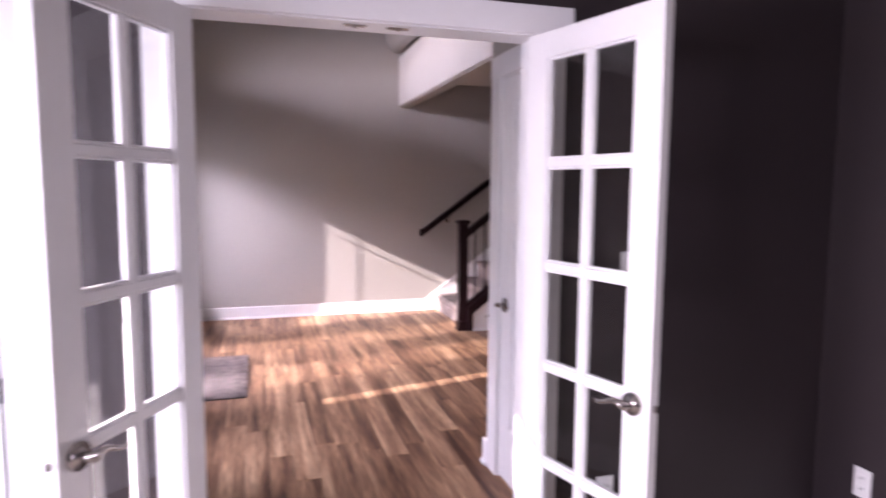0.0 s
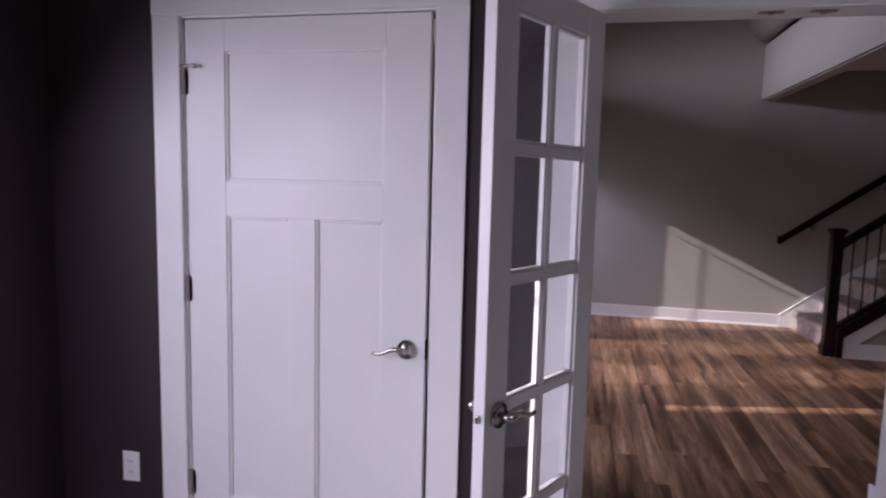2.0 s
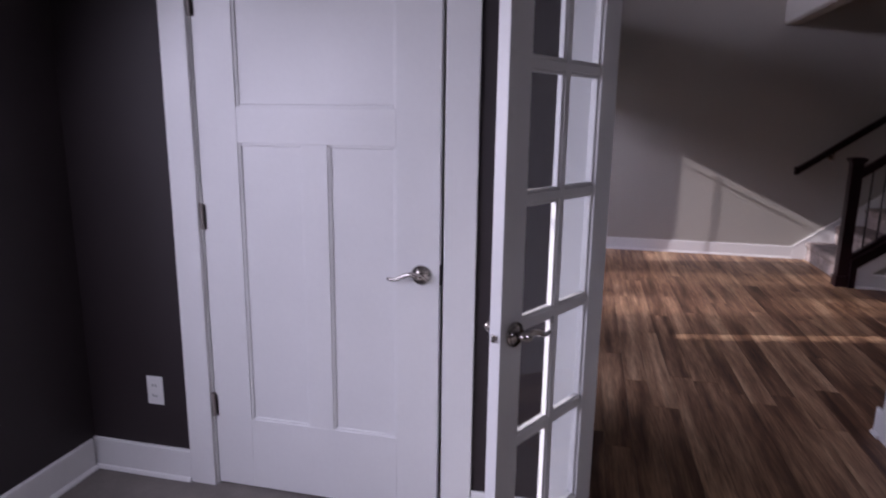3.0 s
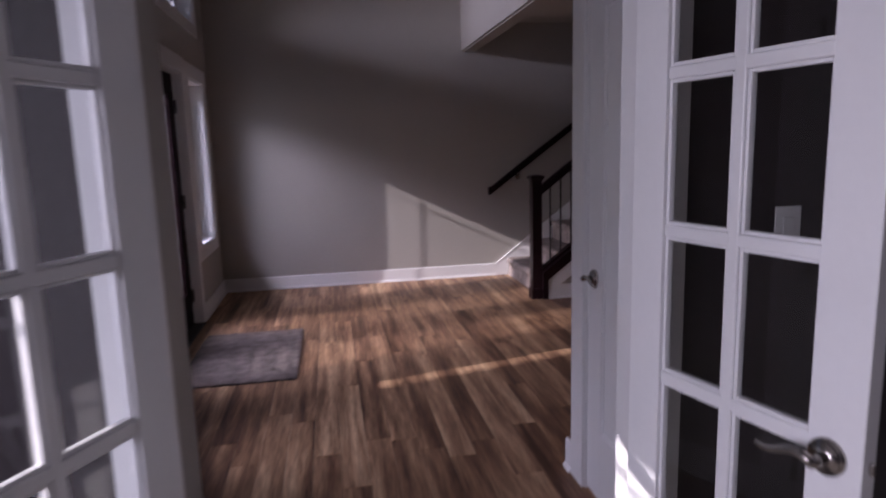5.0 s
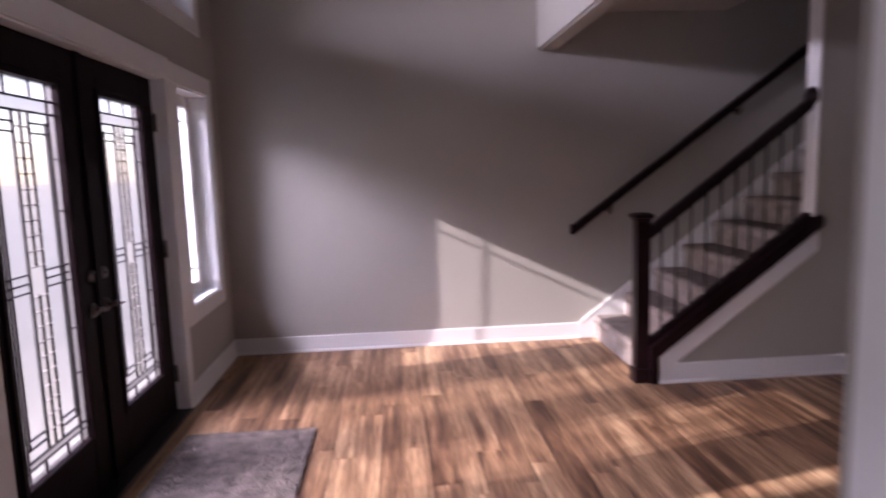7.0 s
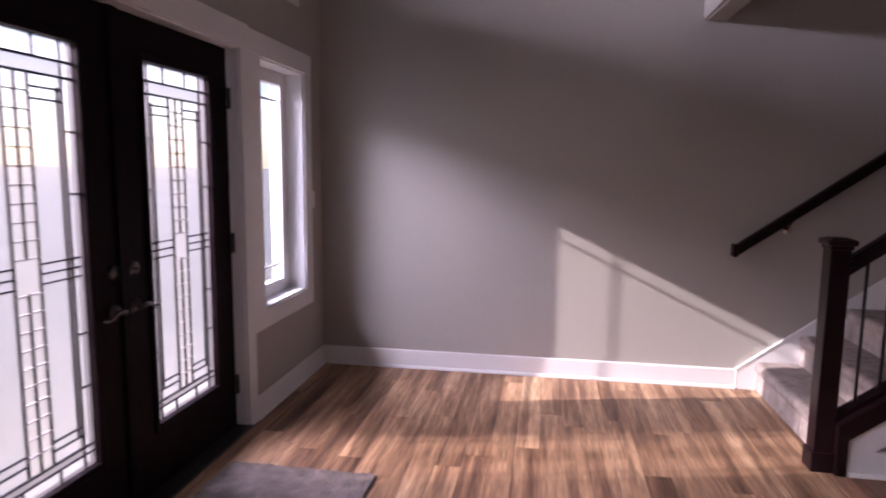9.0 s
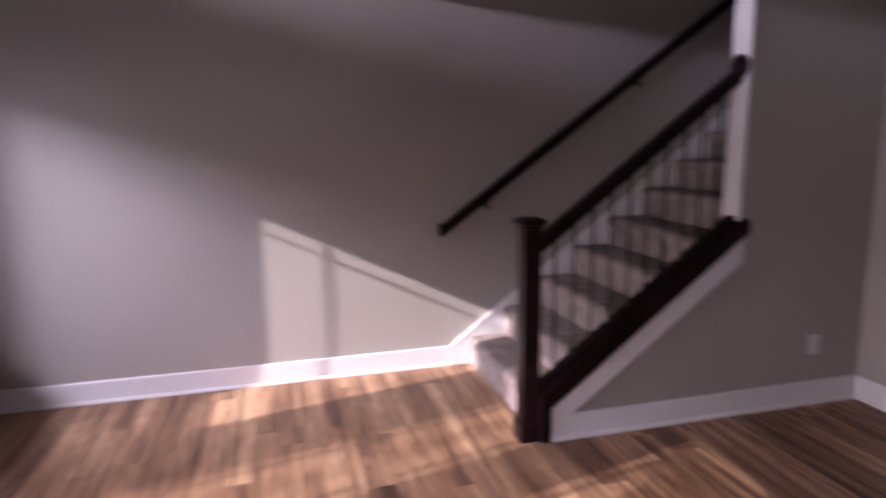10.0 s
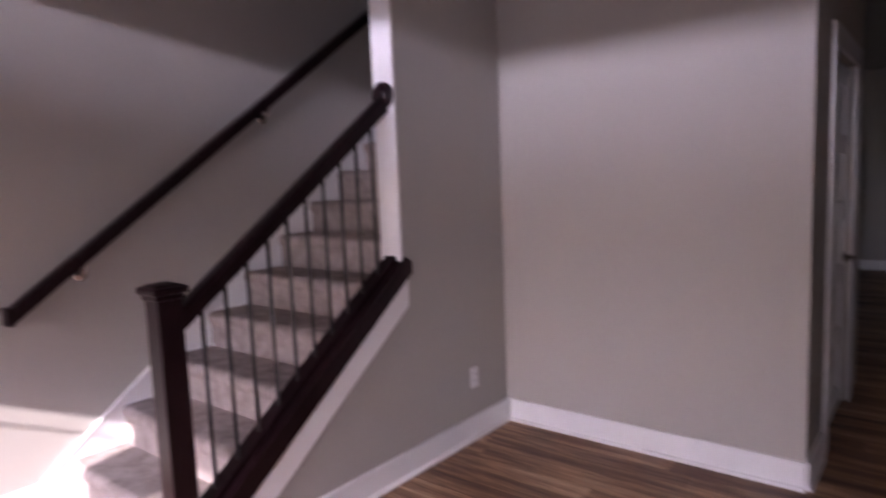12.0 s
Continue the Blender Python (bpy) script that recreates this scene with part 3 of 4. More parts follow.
panel_door("door_closet", pose(CL_L, 0.002, 0), CL_R - CL_L - 0.013, DOOR_T, "right", "closed white three-panel closet door with nickel lever", (1.82, 1.08, 0.342), stop=True)
panel_door("door_coat_closet", pose(1.077, FD_Y1, 0, 0, 0, -90), FD_Y1 - FD_Y0, DOOR_T, "left", "closed white three-panel coat closet door with nickel lever", (), split=1.408)


def french_leaf(name, m, w, h, label, flip):
    """A glazed leaf of ten panes; local x from the hinge (0) to the free edge (w), thickness from y = 0 to 0.035."""
    leaf = thing(name, m, label, "door", group="leaves of the double door", kind="structure")
    t, z0, st, top, bot, mu = 0.035, 0.012, 0.096, 0.082, 0.245, 0.026
    for a, b in ((0, st), (w - st, w)):
        part("stile", boxed(a, b, 0, t, z0, h, 0.002), M_WHITE, leaf)
    part("top_rail", boxed(st, w - st, 0.0002, t - 0.0002, h - top, h, 0.002), M_WHITE, leaf)
    part("bottom_rail", boxed(st, w - st, 0.0002, t - 0.0002, z0, bot, 0.002), M_WHITE, leaf)
    x0, x1, q0, q1, n = st, w - st, bot, h - top, 5
    pitch = (q1 - q0) / n
    c = (x0 + x1) / 2
    part("muntin", boxed(c - mu / 2, c + mu / 2, 0.004, t - 0.004, q0, q1, 0.004), M_WHITE, leaf)
    for i in range(1, n):
        part("muntin", boxed(x0, x1, 0.0045, t - 0.0045, q0 + i * pitch - mu / 2, q0 + i * pitch + mu / 2, 0.004), M_WHITE, leaf)
    for i in range(n):
        for a, b in ((x0, c - mu / 2), (c + mu / 2, x1)):
            lo = q0 + i * pitch + (mu / 2 if i else 0)
            hi = q0 + (i + 1) * pitch - (mu / 2 if i < n - 1 else 0)
            pane = part("pane", boxed(a - 0.003, b + 0.003, t / 2 - 0.002, t / 2 + 0.002, lo - 0.003, hi + 0.003), M_GLASS, leaf, "clear glass pane")
            pane.visible_shadow = False
            bm = bmesh.new()
            for p, q, r, s in ((a, a + 0.008, lo, hi), (b - 0.008, b, lo, hi), (a + 0.008, b - 0.008, lo, lo + 0.008), (a + 0.008, b - 0.008, hi - 0.008, hi)):
                box(bm, p, q, 0.009, t - 0.009, r, s, 0.0025)
            part("glazing_bead", bm, M_WHITE, leaf)
    add_lever(leaf, w - 0.058, 0.90, -1)
    add_lever(leaf, w - 0.058, 0.90, -1, y=t, out=1)
    part("latch_bolt", boxed(w + 0.0015, w + 0.010, 0.012, 0.023, 0.89, 0.91, 0.002), M_NICKEL, leaf)
    for z in (1.78, 1.0, 0.22):
        add_hinge(leaf, -0.004, t + 0.005 if flip else -0.006, z)
    return leaf


LEAF_W, LEAF_H = 0.552, 1.998
A_L, A_R = 28.0, 15.0
french_leaf("door_french", pose(FR_L + 0.003, -0.012, 0, 0, 0, 180 + 90 - A_L), LEAF_W, LEAF_H, "white ten-pane glazed door standing open into the office", False)
french_leaf("door_french", pose(FR_R - 0.003, -0.012, 0, 0, 0, -90 + A_R) @ pose(0, -0.035, 0), LEAF_W, LEAF_H, "white ten-pane glazed door standing open into the office", True)
for x in (0.20, 0.34):
    bm = boxed(x - 0.035, x + 0.035, 0.03, 0.055, FR_T - 0.003, FR_T + 0.001, 0.001)
    box(bm, x - 0.008, x + 0.008, 0.034, 0.05, FR_T - 0.008, FR_T - 0.002, 0.002)
    tagged(new("catch_plate", finish(bm, "catch_plate", M_NICKEL)), "nickel ball-catch plate in the door head", "catch plate", "catch plates")


# ---- entry doors ----
def entry_leaf(y0, y1, latch_high):
    """Dark stained leaf with a leaded glass light; local x runs along the wall."""
    w, h, t = y1 - y0, DOOR_H, 0.045
    leaf = thing("door_entry", pose(-1.125, y0, 0, 0, 0, 90), "closed dark brown entry door with leaded glass", "door", "leaves of the entry door", "structure")
    gx0, gx1, gz0, gz1 = 0.180, w - 0.180, 0.300, 1.910
    for a, b in ((0.002, gx0), (gx1, w - 0.002)):
        part("stile", boxed(a, b, 0, t, 0.015, h, 0.003), M_DOOR, leaf)
    for a, b in ((0.015, gz0), (gz1, h)):
        part("rail", boxed(gx0, gx1, 0.0004, t - 0.0004, a, b, 0.003), M_DOOR, leaf)
    bm = bmesh.new()
    for p, q, r, s in ((gx0 - 0.022, gx0 + 0.010, gz0 - 0.022, gz1 + 0.022), (gx1 - 0.010, gx1 + 0.022, gz0 - 0.022, gz1 + 0.022)):
        box(bm, p, q, -0.010, t + 0.008, r, s, 0.005)
    for r, s in ((gz0 - 0.022, gz0 + 0.010), (gz1 - 0.010, gz1 + 0.022)):
        box(bm, gx0 + 0.010, gx1 - 0.010, -0.010, t + 0.008, r, s, 0.005)
    part("light_frame", bm, M_DOOR, leaf)
    x0, x1, z0, z1 = gx0 + 0.010, gx1 - 0.010, gz0 + 0.010, gz1 - 0.010
    gw, gh = x1 - x0, z1 - z0
    # grid of came lines: fractions across and up the light
    ia, ib = x0 + 0.055, x1 - 0.055
    ca, cb = x0 + gw / 2 - 0.055, x0 + gw / 2 + 0.055
    zb1, zb2, zt1, zt2 = z0 + 0.085, z0 + 0.135, z1 - 0.13, z1 - 0.075
    came = []
    for x in (ia, ib):
        came.append((x, x, z0, z1))
    for x in (ca, cb):
        came.append((x, x, zb1, zt1))
    for x in (ia + 0.022, ib - 0.022):
        came.append((x, x, zb1 + 0.05, zt1 - 0.04))
    for z in (zb1, zt1, zt2, z0 + 0.055):
        came.append((x0, x1, z, z))
    for z in (zb2, zb2 + 0.035, zt1 - 0.045, zt1 - 0.085):
        came += [(ia, ca, z, z), (cb, ib, z, z)]
    zm = z0 + gh * 0.49
    for z in (zm - 0.035, zm, zm + 0.035):
        came += [(x0 + 0.02, ca, z, z), (cb, x1 - 0.02, z, z)]
    mid = (ca + cb) / 2
    came += [(mid, mid, zb1, zm - 0.06), (mid, mid, zm + 0.06, zt1)]
    z = zt1
    while z > zb1 + 0.05:
        if not zm - 0.06 < z < zm + 0.06:
            came.append((ca, cb, z, z))
        z -= 0.062
    for f in (0.2, 0.33, 0.66, 0.8):
        came += [(x0, ia, z0 + gh * f, z0 + gh * f), (ib, x1, z0 + gh * f, z0 + gh * f)]
    for f in (0.33, 0.66):
        came += [(x0 + gw * f, x0 + gw * f, zt2, z1), (x0 + gw * f, x0 + gw * f, z0, z0 + 0.055)]
    for i, (a, b, c, d) in enumerate(came):
        r = 0.0036 if c in (zb1, zt1, zt2) else 0.0028
        faint = (a, b) == (ca, cb)
        if faint:
            r = 0.0015
        elif a == b:
            r = 0.0026
        e = 0.0003 * (i % 3)
        part("came", boxed(a - r, b + r, t / 2 - 0.007 - e, t / 2 + 0.007 + e, c - r, d + r, 0.0), M_CAME_GREY if faint else M_CAME, leaf, "grey zinc came" if faint else "dark lead came")
    # glass by field
    cells = [("border_pane", x0, ia, z0, z1, M_BEVEL), ("border_pane", ib, x1, z0, z1, M_BEVEL),
             ("border_pane", ia, ib, zt2, z1, M_BEVEL), ("border_pane", ia, ib, z0, z0 + 0.055, M_BEVEL),
             ("strip_pane", ia, ib, zt1, zt2, M_RIMGLASS), ("strip_pane", ia, ib, z0 + 0.055, zb1, M_RIMGLASS),
             ("strip_pane", ia, ia + 0.022, zb1, zt1, M_RIMGLASS), ("strip_pane", ib - 0.022, ib, zb1, zt1, M_RIMGLASS),
             ("pane", ia + 0.022, ca, zb1, zm, M_DOORGLASS), ("pane", cb, ib - 0.022, zb1, zm, M_DOORGLASS),
             ("pane", ia + 0.022, ca, zm, zt1, M_DOORGLASS), ("pane", cb, ib - 0.022, zm, zt1, M_DOORGLASS),
             ("centre_pane", ca, cb, zb1, zt1, M_AMBERGLASS)]
    for nm, a, b, c, d, mt in cells:
        bm = bmesh.new()
        bm.faces.new([bm.verts.new(v) for v in ((a, t / 2, c), (b, t / 2, c), (b, t / 2, d), (a, t / 2, d))])
        part(nm, bm, mt, leaf)
    if latch_high:
        add_lever(leaf, 0.062, 0.88, 1, mat=M_DIM_NICKEL, label="dark nickel lever handle")
        bm = cylinder(bmesh.new(), 0.030, 0.012, pose(0.062, -0.006, 1.04, 90), 24)
        box(bm, 0.054, 0.070, -0.026, -0.012, 1.032, 1.048, 0.003)
        part("deadbolt", bm, M_DIM_NICKEL, leaf, "dark nickel deadbolt turn", True)
    else:
        add_lever(leaf, w - 0.062, 0.88, -1, mat=M_DIM_NICKEL, label="dark nickel lever handle")
        bm = cylinder(bmesh.new(), 0.030, 0.012, pose(w - 0.062, -0.006, 1.04, 90), 24)
        part("deadbolt", bm, M_DIM_NICKEL, leaf, "dark nickel deadbolt plate", True)
        part("astragal", boxed(w - 0.028, w + 0.028, -0.014, -0.001, 0.015, h, 0.003), M_DOOR, leaf)
    for z in (1.82, 1.05, 0.25):
        bm = boxed((w - 0.006 if latch_high else -0.022), (w + 0.022 if latch_high else 0.006), -0.008, -0.001, z - 0.055, z + 0.055, 0.002)
        cylinder(bm, 0.008, 0.11, pose(w + 0.008 if latch_high else -0.008, -0.012, z), 10)
        part("hinge", bm, M_IRON, leaf, "black hinge")
    return leaf


M_AMBERGLASS = glass_material("amber_tinted_glass", (0.95, 0.91, 0.87), cloudy=0.35)
M_RIMGLASS = glass_material("smoky_glass_strip", (0.50, 0.47, 0.47), cloudy=0.45)
MEET = (DOOR_Y0 + DOOR_Y1) / 2
entry_leaf(DOOR_Y0, MEET, False)
entry_leaf(MEET, DOOR_Y1, True)
structure("trim_threshold", boxed(-1.22, W + 0.03, DOOR_Y0 - 0.02, DOOR_Y1 + 0.02, -0.02, 0.014, 0.004), M_IRON, "dark metal threshold", "threshold")


# ---- windows ----
def window(name, x_out, x_in, y0, y1, z0, z1, label, bars_y=(), bars_z=(), posts=()):
    """A vinyl sash set at the outer side of the wall, with a deep white reveal and slim grille bars."""
    win = thing(name, pose(0, 0, 0), label, "window", kind="structure")
    lt = 0.012
    bm = bmesh.new()
    box(bm, x_out + 0.06, x_in + 0.003, y0, y0 + lt, z0, z1)
    box(bm, x_out + 0.06, x_in + 0.003, y1 - lt, y1, z0, z1)
    box(bm, x_out + 0.06, x_in + 0.003, y0 + lt, y1 - lt, z1 - lt, z1)
    part("reveal", bm, M_WHITE, win)
    part("window_sill", boxed(x_out + 0.06, x_in + 0.006, y0 + lt, y1 - lt, z0, z0 + lt, 0.002), M_WHITE, win)
    a, b, c, d, f = y0, y1, z0, z1, 0.092
    bm = bmesh.new()
    box(bm, x_out, x_out + 0.06, a, a + f, c, d, 0.004)
    box(bm, x_out, x_out + 0.06, b - f, b, c, d, 0.004)
    box(bm, x_out + 0.001, x_out + 0.059, a + f, b - f, c, c + f, 0.004)
    box(bm, x_out + 0.001, x_out + 0.059, a + f, b - f, d - f, d, 0.004)
    part("window_frame", bm, M_VINYL, win, "white vinyl sash frame")
    for y in posts:
        part("post", boxed(x_out, x_out + 0.06, y - 0.04, y + 0.04, c + f, d - f, 0.004), M_VINYL, win)
    for y in bars_y:
        part("grille_bar", boxed(x_out + 0.024, x_out + 0.036, y - 0.0045, y + 0.0045, c + f, d - f), M_VINYL, win)
    for z in bars_z:
        part("grille_bar", boxed(x_out + 0.0245, x_out + 0.0355, a + f, b - f, z - 0.006, z + 0.006), M_VINYL, win)
    pane = part("pane", boxed(x_out + 0.028, x_out + 0.032, a + f - 0.005, b - f + 0.005, c + f - 0.005, d - f + 0.005), M_GLASS, win)
    pane.visible_shadow = False
    return win


for i, (y0, y1) in enumerate((SIDE_A, SIDE_B)):
    window("window_%d" % (i + 1), -1.240, W, y0, y1, *SIDE_Z, "tall white side window with slim grille beside the entry",
           (y0 + 0.19, y1 - 0.19), (SIDE_Z[0] + 0.19, SIDE_Z[1] - 0.19))
um = (UP_Y[0] + UP_Y[1]) / 2
window("window_3", -1.240, W, *UP_Y, *UP_Z, "wide white upper window above the entry", (UP_Y[0] + 0.2, um - 0.2, um + 0.2, UP_Y[1] - 0.2),
       (UP_Z[0] + 0.19,), (um,))
window("window_4", OFF_W - 0.175, OFF_W, *OW_Y, *OW_Z, "narrow white office window", (), (OW_Z[0] + 0.19, OW_Z[1] - 0.19))
bm_y = sum(BW_Y) / 2
window("window_5", OFF_W - 0.175, OFF_W, *BW_Y, *OW_Z, "wide white office window", (bm_y - 0.2, bm_y + 0.2), (OW_Z[0] + 0.19, OW_Z[1] - 0.19), (bm_y,))


# ---- stairs ----
RISE, RUN, X1 = 0.196, 0.260, 2.005
stairs = thing("staircase", pose(X1, STAIR_Y0, 0), "straight flight of stairs wrapped in taupe carpet", "stairs")
for k in range(13):
    x, z = k * RUN, (k + 1) * RISE
    bm = bmesh.new()
    nose = [(x - 0.026 + 0.040 * (1 - math.cos(a)), z - 0.034 + 0.034 * math.sin(a)) for a in [math.pi / 2 * i / 8 for i in range(9)]]
    nose = [(x - 0.008, 0.0 if k == 0 else z - RISE), (x - 0.006, z - 0.078), (x - 0.014, z - 0.062), (x - 0.023, z - 0.048)] + nose + [(x + RUN + 0.03, z), (x + RUN + 0.03, 0.0 if k == 0 else z - RISE)]
    prism(bm, nose, "y", 0.0, STAIR_Y1 - STAIR_Y0 - 0.022)
    part("carpeted_step", bm, M_CARPET, stairs)


def sloped(x0, x1, za, zb):
    return [(x0, za), (x1, za + SLOPE * (x1 - x0)), (x1, zb + SLOPE * (x1 - x0)), (x0, zb)]


SLOPE = RISE / RUN
# white skirt board along the back wall: rises from the baseboard
bm = bmesh.new()
sx1 = 5.2
prism(bm, [(SK_X, 0.0), (SK_X + 0.25, 0.0), (sx1, SLOPE * (sx1 - SK_X) - 0.25), (sx1, 0.135 + SLOPE * (sx1 - SK_X)), (SK_X, 0.135)], "y", B - 0.018, B - 0.001)
structure("trim_stair_skirt", bm, M_WHITE, "white skirt board along the stairs", "trim")
bm = bmesh.new()
prism(bm, [(SK_X + 0.001, 0.132), (sx1, 0.132 + SLOPE * (sx1 - SK_X)), (sx1, 0.142 + SLOPE * (sx1 - SK_X)), (SK_X, 0.142)], "y", B - 0.022, B - 0.001)
structure("trim_skirt_cap", bm, M_WHITE, "white bead on the stair skirt board", "trim")

# wall under the open side of the flight, and the full-height wall
END_X = 3.12
def band(x):
    return 0.198 + SLOPE * (x - 2.058)      # underside of the dark shoe rail
bm = bmesh.new()
prism(bm, [(2.06, 0.0), (END_X, 0.0), (END_X, band(END_X)), (2.06, band(2.06))], "y", 4.145, 4.261)
structure("wall_under_stairs", bm, M_GREIGE, "greige painted wall under the open side of the stairs")
structure("wall_stair_side", boxed(END_X, 5.45, 4.145, 4.265, 0, TOP), M_GREIGE, "greige painted wall beside the stairs")
structure("trim_wall_end", boxed(END_X - 0.014, END_X - 0.0005, 4.139, 4.271, band(END_X) + 0.03, CEIL - 0.001, 0.002), M_WHITE, "white board on the end of the stair wall", "trim")
bm = bmesh.new()
prism(bm, [(2.04, 0.0), (2.09, 0.0), (2.09, 0.11), (2.155, 0.128), (3.14, 0.128 + SLOPE * (3.14 - 2.155)), (3.14, band(3.14)), (2.04, band(2.04))], "y", 4.129, 4.1465)
structure("trim_stair_apron", bm, M_WHITE, "white board under the shoe rail of the stairs", "trim")

railing = thing("stair_railing", pose(0, 0, 0), "espresso wooden stair railing with black iron balusters", "railing")
NX, NY = 1.944, 4.2
bm = boxed(NX - 0.046, NX + 0.046, NY - 0.046, NY + 0.046, 0.0, 1.112, 0.004)
newel = part("newel_post", bm, M_ESPRESSO, railing)
bm = boxed(NX - 0.057, NX + 0.057, NY - 0.057, NY + 0.057, 0.0, 0.10, 0.006)
part("newel_base", bm, M_ESPRESSO, newel)
bm = boxed(NX - 0.053, NX + 0.053, NY - 0.053, NY + 0.053, 1.104, 1.124, 0.005)
box(bm, NX - 0.066, NX + 0.066, NY - 0.066, NY + 0.066, 1.124, 1.152, 0.009)
cylinder(bm, 0.080, 0.010, pose(NX, NY, 1.155, 0, 0, 45), 4, 0.050)
part("newel_cap", bm, M_ESPRESSO, newel)
part("end_board", boxed(NX + 0.0465, 2.0395, 4.118, 4.262, 0.0, band(2.0395) + 0.02, 0.003), M_ESPRESSO, railing)
RY0, RY1 = 4.17, 4.23
R0 = 0.975                                     # underside of the handrail at the newel
bm = bmesh.new()
prism(bm, sloped(NX + 0.046, END_X - 0.02, R0, R0 + 0.085), "y", RY0 + 0.006, RY1 - 0.006)
prism(bm, sloped(NX + 0.046, END_X - 0.02, R0 + 0.030, R0 + 0.068), "y", RY0, RY1)
part("handrail", bm, M_ESPRESSO, railing)
zc = R0 + 0.045 + SLOPE * (END_X - 0.02 - NX)
bm = cylinder(bmesh.new(), 0.062, 0.018, pose(END_X - 0.023, 4.2, zc, 0, 90), 32)
cylinder(bm, 0.050, 0.012, pose(END_X - 0.036, 4.2, zc, 0, 90), 32)
part("rosette", bm, M_ESPRESSO, railing, "round espresso end rosette", True)
bm = bmesh.new()
prism(bm, [(NX + 0.046, band(NX + 0.046)), (3.165, band(3.165)), (3.165, band(3.165) + 0.055), (3.13, band(3.13) + 0.105), (NX + 0.046, band(NX + 0.046) + 0.105)], "y", 4.12, 4.275)
prism(bm, [(NX + 0.047, band(NX + 0.047) + 0.105), (END_X - 0.02, band(END_X - 0.02) + 0.105), (END_X - 0.02, band(END_X - 0.02) + 0.135), (NX + 0.047, band(NX + 0.047) + 0.135)], "y", 4.165, 4.235)
part("shoe_rail", bm, M_ESPRESSO, railing)
for i in range(10):
    x = 2.083 + i * 0.1022
    part("baluster", cylinder(bmesh.new(), 0.0075, 1.0, pose(x, 4.2, 0) @ Matrix.Translation((0, 0, (band(x) + 0.12 + R0 + SLOPE * (x - NX - 0.046)) / 2)) @ Matrix.Diagonal((1, 1, R0 + SLOPE * (x - NX - 0.046) - band(x) - 0.10, 1)), 10), M_IRON, railing, "", True)

wall_rail = thing("wall_handrail", pose(0, 0, 0), "espresso wooden handrail on nickel wall brackets", "handrail")
WX0, WZ0, WSL = 1.785, 0.925, 0.722
def wall_rail_run(x1, dz0, dz1):
    return [(WX0, WZ0 + dz0), (x1, WZ0 + dz0 + WSL * (x1 - WX0)), (x1, WZ0 + dz1 + WSL * (x1 - WX0)), (WX0 + 0.012, WZ0 + dz1)]
bm = bmesh.new()
prism(bm, wall_rail_run(5.2, -0.016, 0.066), "y", B - 0.098, B - 0.050)
prism(bm, wall_rail_run(5.2, 0.014, 0.052), "y", B - 0.103, B - 0.045)
part("rail", bm, M_ESPRESSO, wall_rail)
bm = boxed(WX0 - 0.014, WX0 + 0.014, B - 0.110, B - 0.038, WZ0 - 0.012, WZ0 + 0.070, 0.005)
part("end_cap", bm, M_ESPRESSO, wall_rail)
for x in (2.12, 3.23, 4.34):
    z = WZ0 + WSL * (x - WX0)
    bm = cylinder(bmesh.new(), 0.030, 0.008, pose(x, B - 0.005, z - 0.075, 90), 20)
    tube(bm, [(x, B - 0.008, z - 0.075), (x, B - 0.045, z - 0.080), (x, B - 0.068, z - 0.062), (x, B - 0.074, z - 0.004)], [0.009, 0.009, 0.009, 0.008], 10)
    part("bracket", bm, M_NICKEL, wall_rail, "satin nickel bracket", True)

# rounded edge of the landing above
bm = bmesh.new()
prof = [(1.545 - 0.195 * math.sin(a), SOFFIT + 0.795 - 0.20 * math.cos(a)) for a in [math.pi * i / 16 for i in range(17)]]
prism(bm, prof, "y", 1.25, B - 0.002)
structure("landing_edge", bm, M_GREIGE, "rounded greige edge of the upper landing", "landing", True)


# ---- small things ----
def plate(name, m, label, kind_of):
    """An upright wall plate, 70 by 115 mm; local -y looks into the room."""
    ob = thing(name, m, label, kind_of, kind_of + "s")
    part("plate", boxed(-0.036, 0.036, -0.006, -0.0005, -0.059, 0.059, 0.003), M_PLATE, ob)
    if kind_of == "outlet":
        for z in (-0.021, 0.021):
            face = part("socket", boxed(-0.017, 0.017, -0.0085, -0.006, z - 0.014, z + 0.014, 0.002), M_PLATE, ob)
            part("slots", box(boxed(-0.008, -0.005, -0.0092, -0.0084, z - 0.005, z + 0.006), 0.005, 0.008, -0.0092, -0.0084, z - 0.005, z + 0.006), M_SLOT, face)
    else:
        part("rocker", boxed(-0.016, 0.016, -0.0095, -0.006, -0.033, 0.033, 0.002), M_PLATE, ob)
    return ob


plate("wall_outlet", pose(3.674, 4.145, 0.356), "white outlet on the stair wall", "outlet")
plate("wall_outlet", pose(-1.961, 0.0, 0.373), "white outlet on the charcoal wall beside the closet", "outlet")
plate("wall_outlet", pose(1.12, 0.0, 0.373), "white outlet on the charcoal wall behind the glazed door", "outlet")
plate("wall_outlet", pose(OFF_E, -0.22, 0.373, 0, 0, -90), "white outlet on the charcoal side wall", "outlet")
plate("light_switch", pose(W, 5.178, 1.236, 0, 0, 90), "white rocker switch beside the side window", "switch")

plate("light_switch", pose(1.19, 0.0, 1.215), "white rocker switch on the charcoal wall beside the glazed door", "switch")

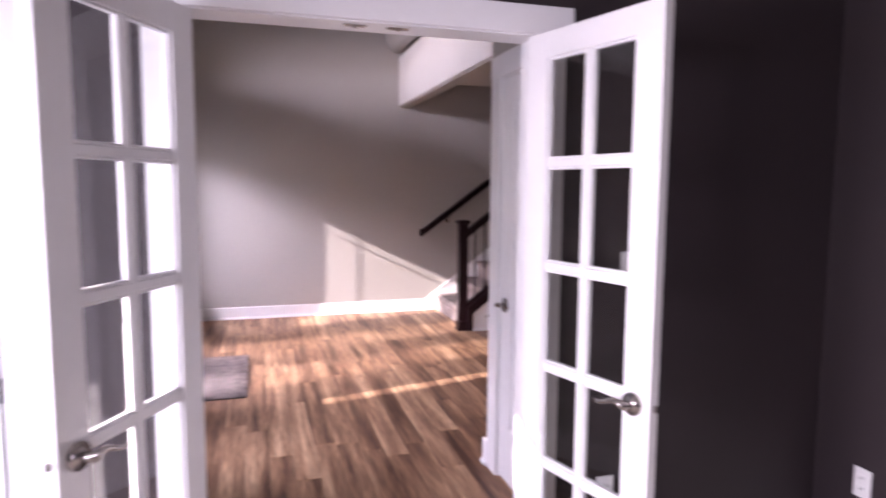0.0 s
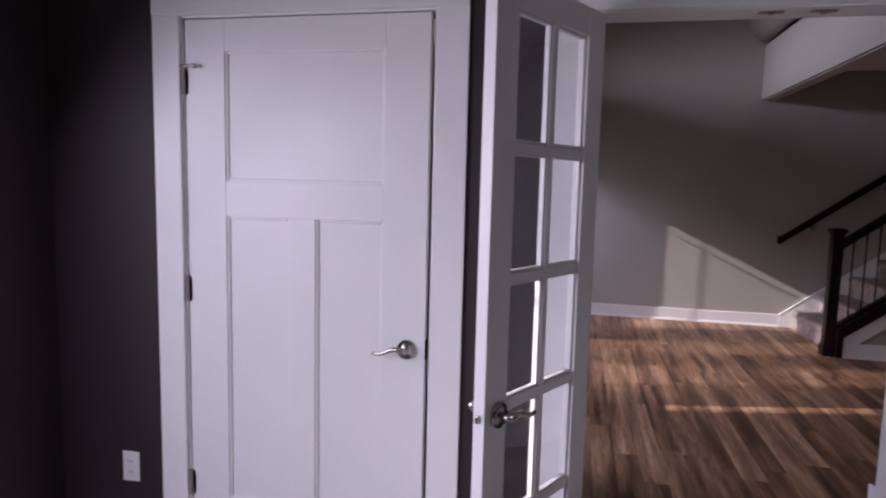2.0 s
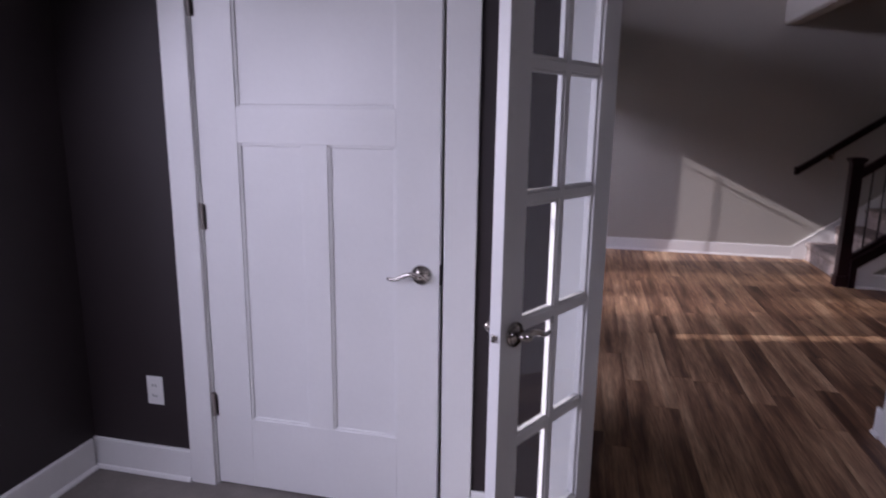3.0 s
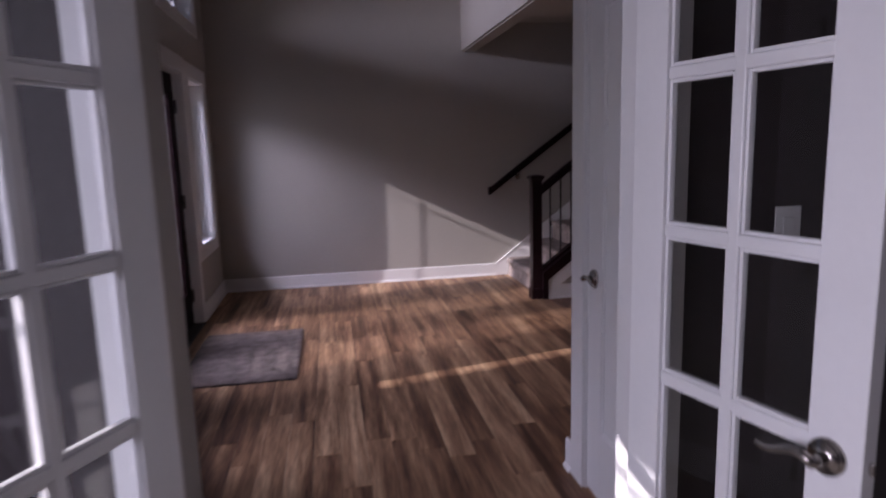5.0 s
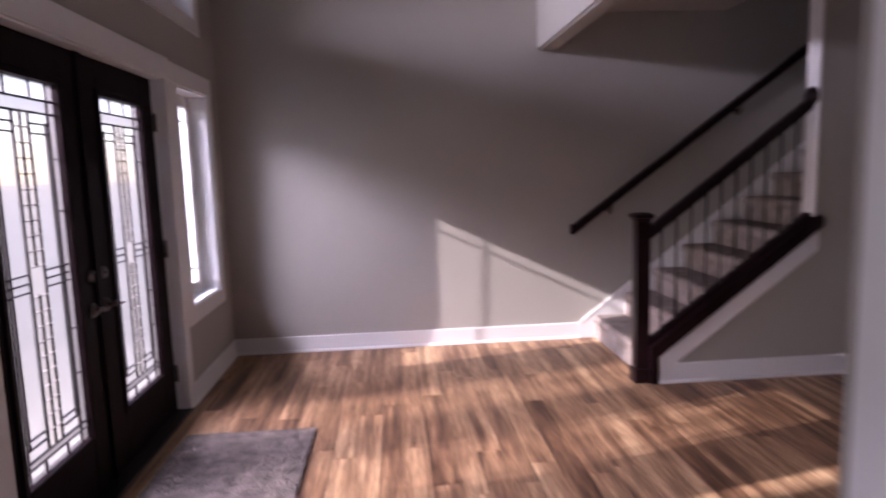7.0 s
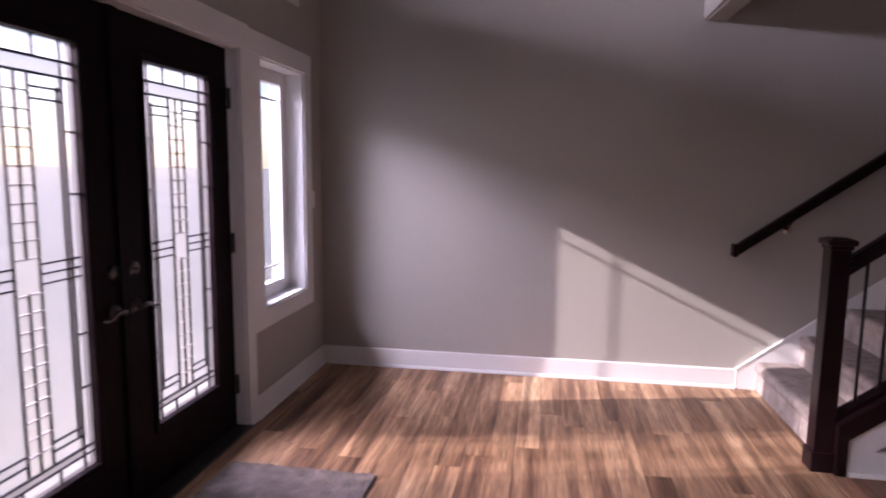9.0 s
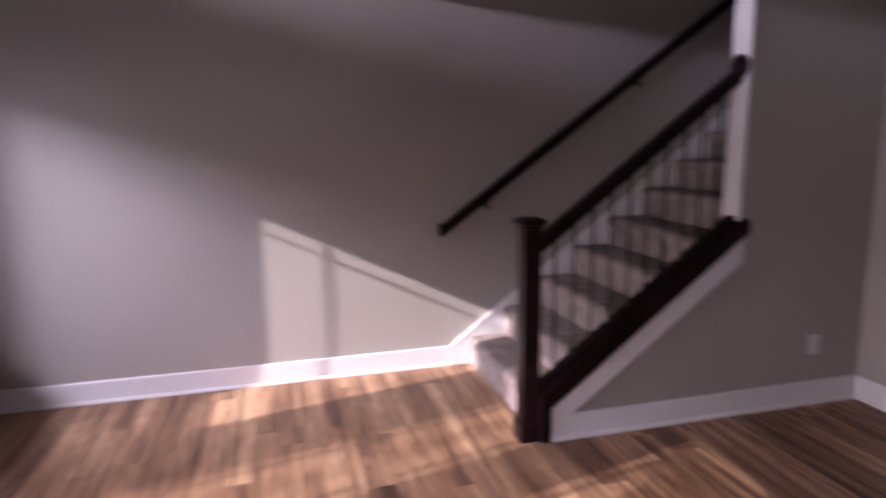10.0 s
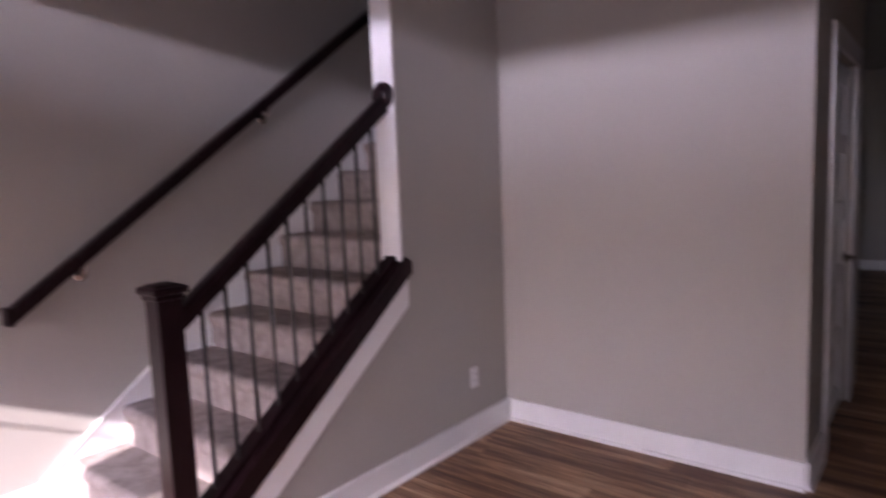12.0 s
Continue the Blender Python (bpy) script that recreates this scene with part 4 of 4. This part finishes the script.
rug = thing("door_mat", pose(-0.57, 3.132, 0.0), "grey pile mat with dark edge before the entry door", "rug")
# dark slab whose rim paints in the shadow under the mat's edge
bm = boxed(-0.366, 0.366, -0.566, 0.566, 0.0, 0.009, 0.003)
part("shadow_rim", bm, M_RUG_EDGE, rug, "dark rim that stands for the mat's edge shadow")
bm = bmesh.new()
bmesh.ops.create_grid(bm, x_segments=130, y_segments=190, size=0.5, matrix=Matrix.Diagonal((0.745, 1.145, 1, 1)))
tufts = random.Random(3)
for v in bm.verts:
    edge = min(0.3725 - abs(v.co.x), 0.5725 - abs(v.co.y))
    wave = noise.noise(v.co * 38) * 0.008 + tufts.uniform(-0.005, 0.005)
    v.co.z = 0.0095 if edge < 0.003 else 0.0150 + 0.0028 * noise.noise(v.co * 90) + 0.003 * noise.noise(v.co * 12) + tufts.uniform(-0.0022, 0.0022)
    v.co.x += wave if edge < 0.03 else tufts.uniform(-0.0012, 0.0012)
    v.co.y += wave if edge < 0.03 else tufts.uniform(-0.0012, 0.0012)
part("top", bm, M_RUG, rug)

# door in the hall
hall_door = thing("door_hall", pose(4.56, 2.56, 0), "closed white five-panel hall door with lever", "door", kind="structure")
for a, b in ((0, 0.11), (0.72, 0.83)):
    part("stile", boxed(a, b, 0, 0.035, 0.012, 2.03, 0.002), M_WHITE, hall_door)
for i in range(6):
    z = 0.012 + i * 0.381
    part("rail", boxed(0.11, 0.72, 0.0003, 0.0347, z, min(z + 0.11, 2.03), 0.002), M_WHITE, hall_door)
    if i < 5:
        part("panel", boxed(0.106, 0.724, 0.014, 0.024, z + 0.106, z + 0.385), M_WHITE, hall_door)
add_lever(hall_door, 0.77, 0.92, -1)
casing("trim_hall_casing", "y", 2.534, -1, 4.55, 5.40, 2.05, 0.098, 0.108, "flat white casing round the hall door", 0.0)

# ---- plank floor, laid along y ----
PW, GAP = 0.127, 0.0012
floor = thing("floor", pose(0, 0, 0), "brown hickory plank floor in mixed tones", "floor", kind="structure")
lengths = (1.2, 1.5, 1.8)
meshes = {}
for L in lengths:
    meshes[L] = finish(boxed(-PW / 2 + GAP / 2, PW / 2 - GAP / 2, GAP / 2, L - GAP / 2, -0.011, 0.0, 0.0012), "plank", M_PLANK)
far = bmesh.new()
rng = random.Random(5)
x = W + PW / 2 - 0.02
while x < 11.3:
    near = x < 4.9
    y = 0.13 - rng.random() * 0.8
    while y < (B if x < 5.6 else 6.0):
        L = rng.choice(lengths)
        inside = y + L > 0.16 and not (x < -0.45 and y + L < 0.62) and not (x > 1.15 and y + L < 1.15) and not (x > 2.5 and y > 4.3 and x < 5.5)
        if inside:
            y0, y1 = max(y, 0.127), min(y + L, B + 0.05)
            if near and y0 == y and y1 == y + L:
                ob = new("plank", meshes[L])
                ob.parent = floor
                ob.location = (x, y, 0)
            elif near:
                part("plank", boxed(x - PW / 2 + GAP / 2, x + PW / 2 - GAP / 2, y0 + GAP / 2, y1 - GAP / 2, -0.011, 0.0, 0.0012), M_PLANK, floor)
            else:
                box(far, x - PW / 2 + GAP / 2, x + PW / 2 - GAP / 2, y0, y1 - GAP, -0.011, 0.0)
        y += L
    x += PW
tagged(part("far_planks", far, M_PLANK, floor), kind="stuff")
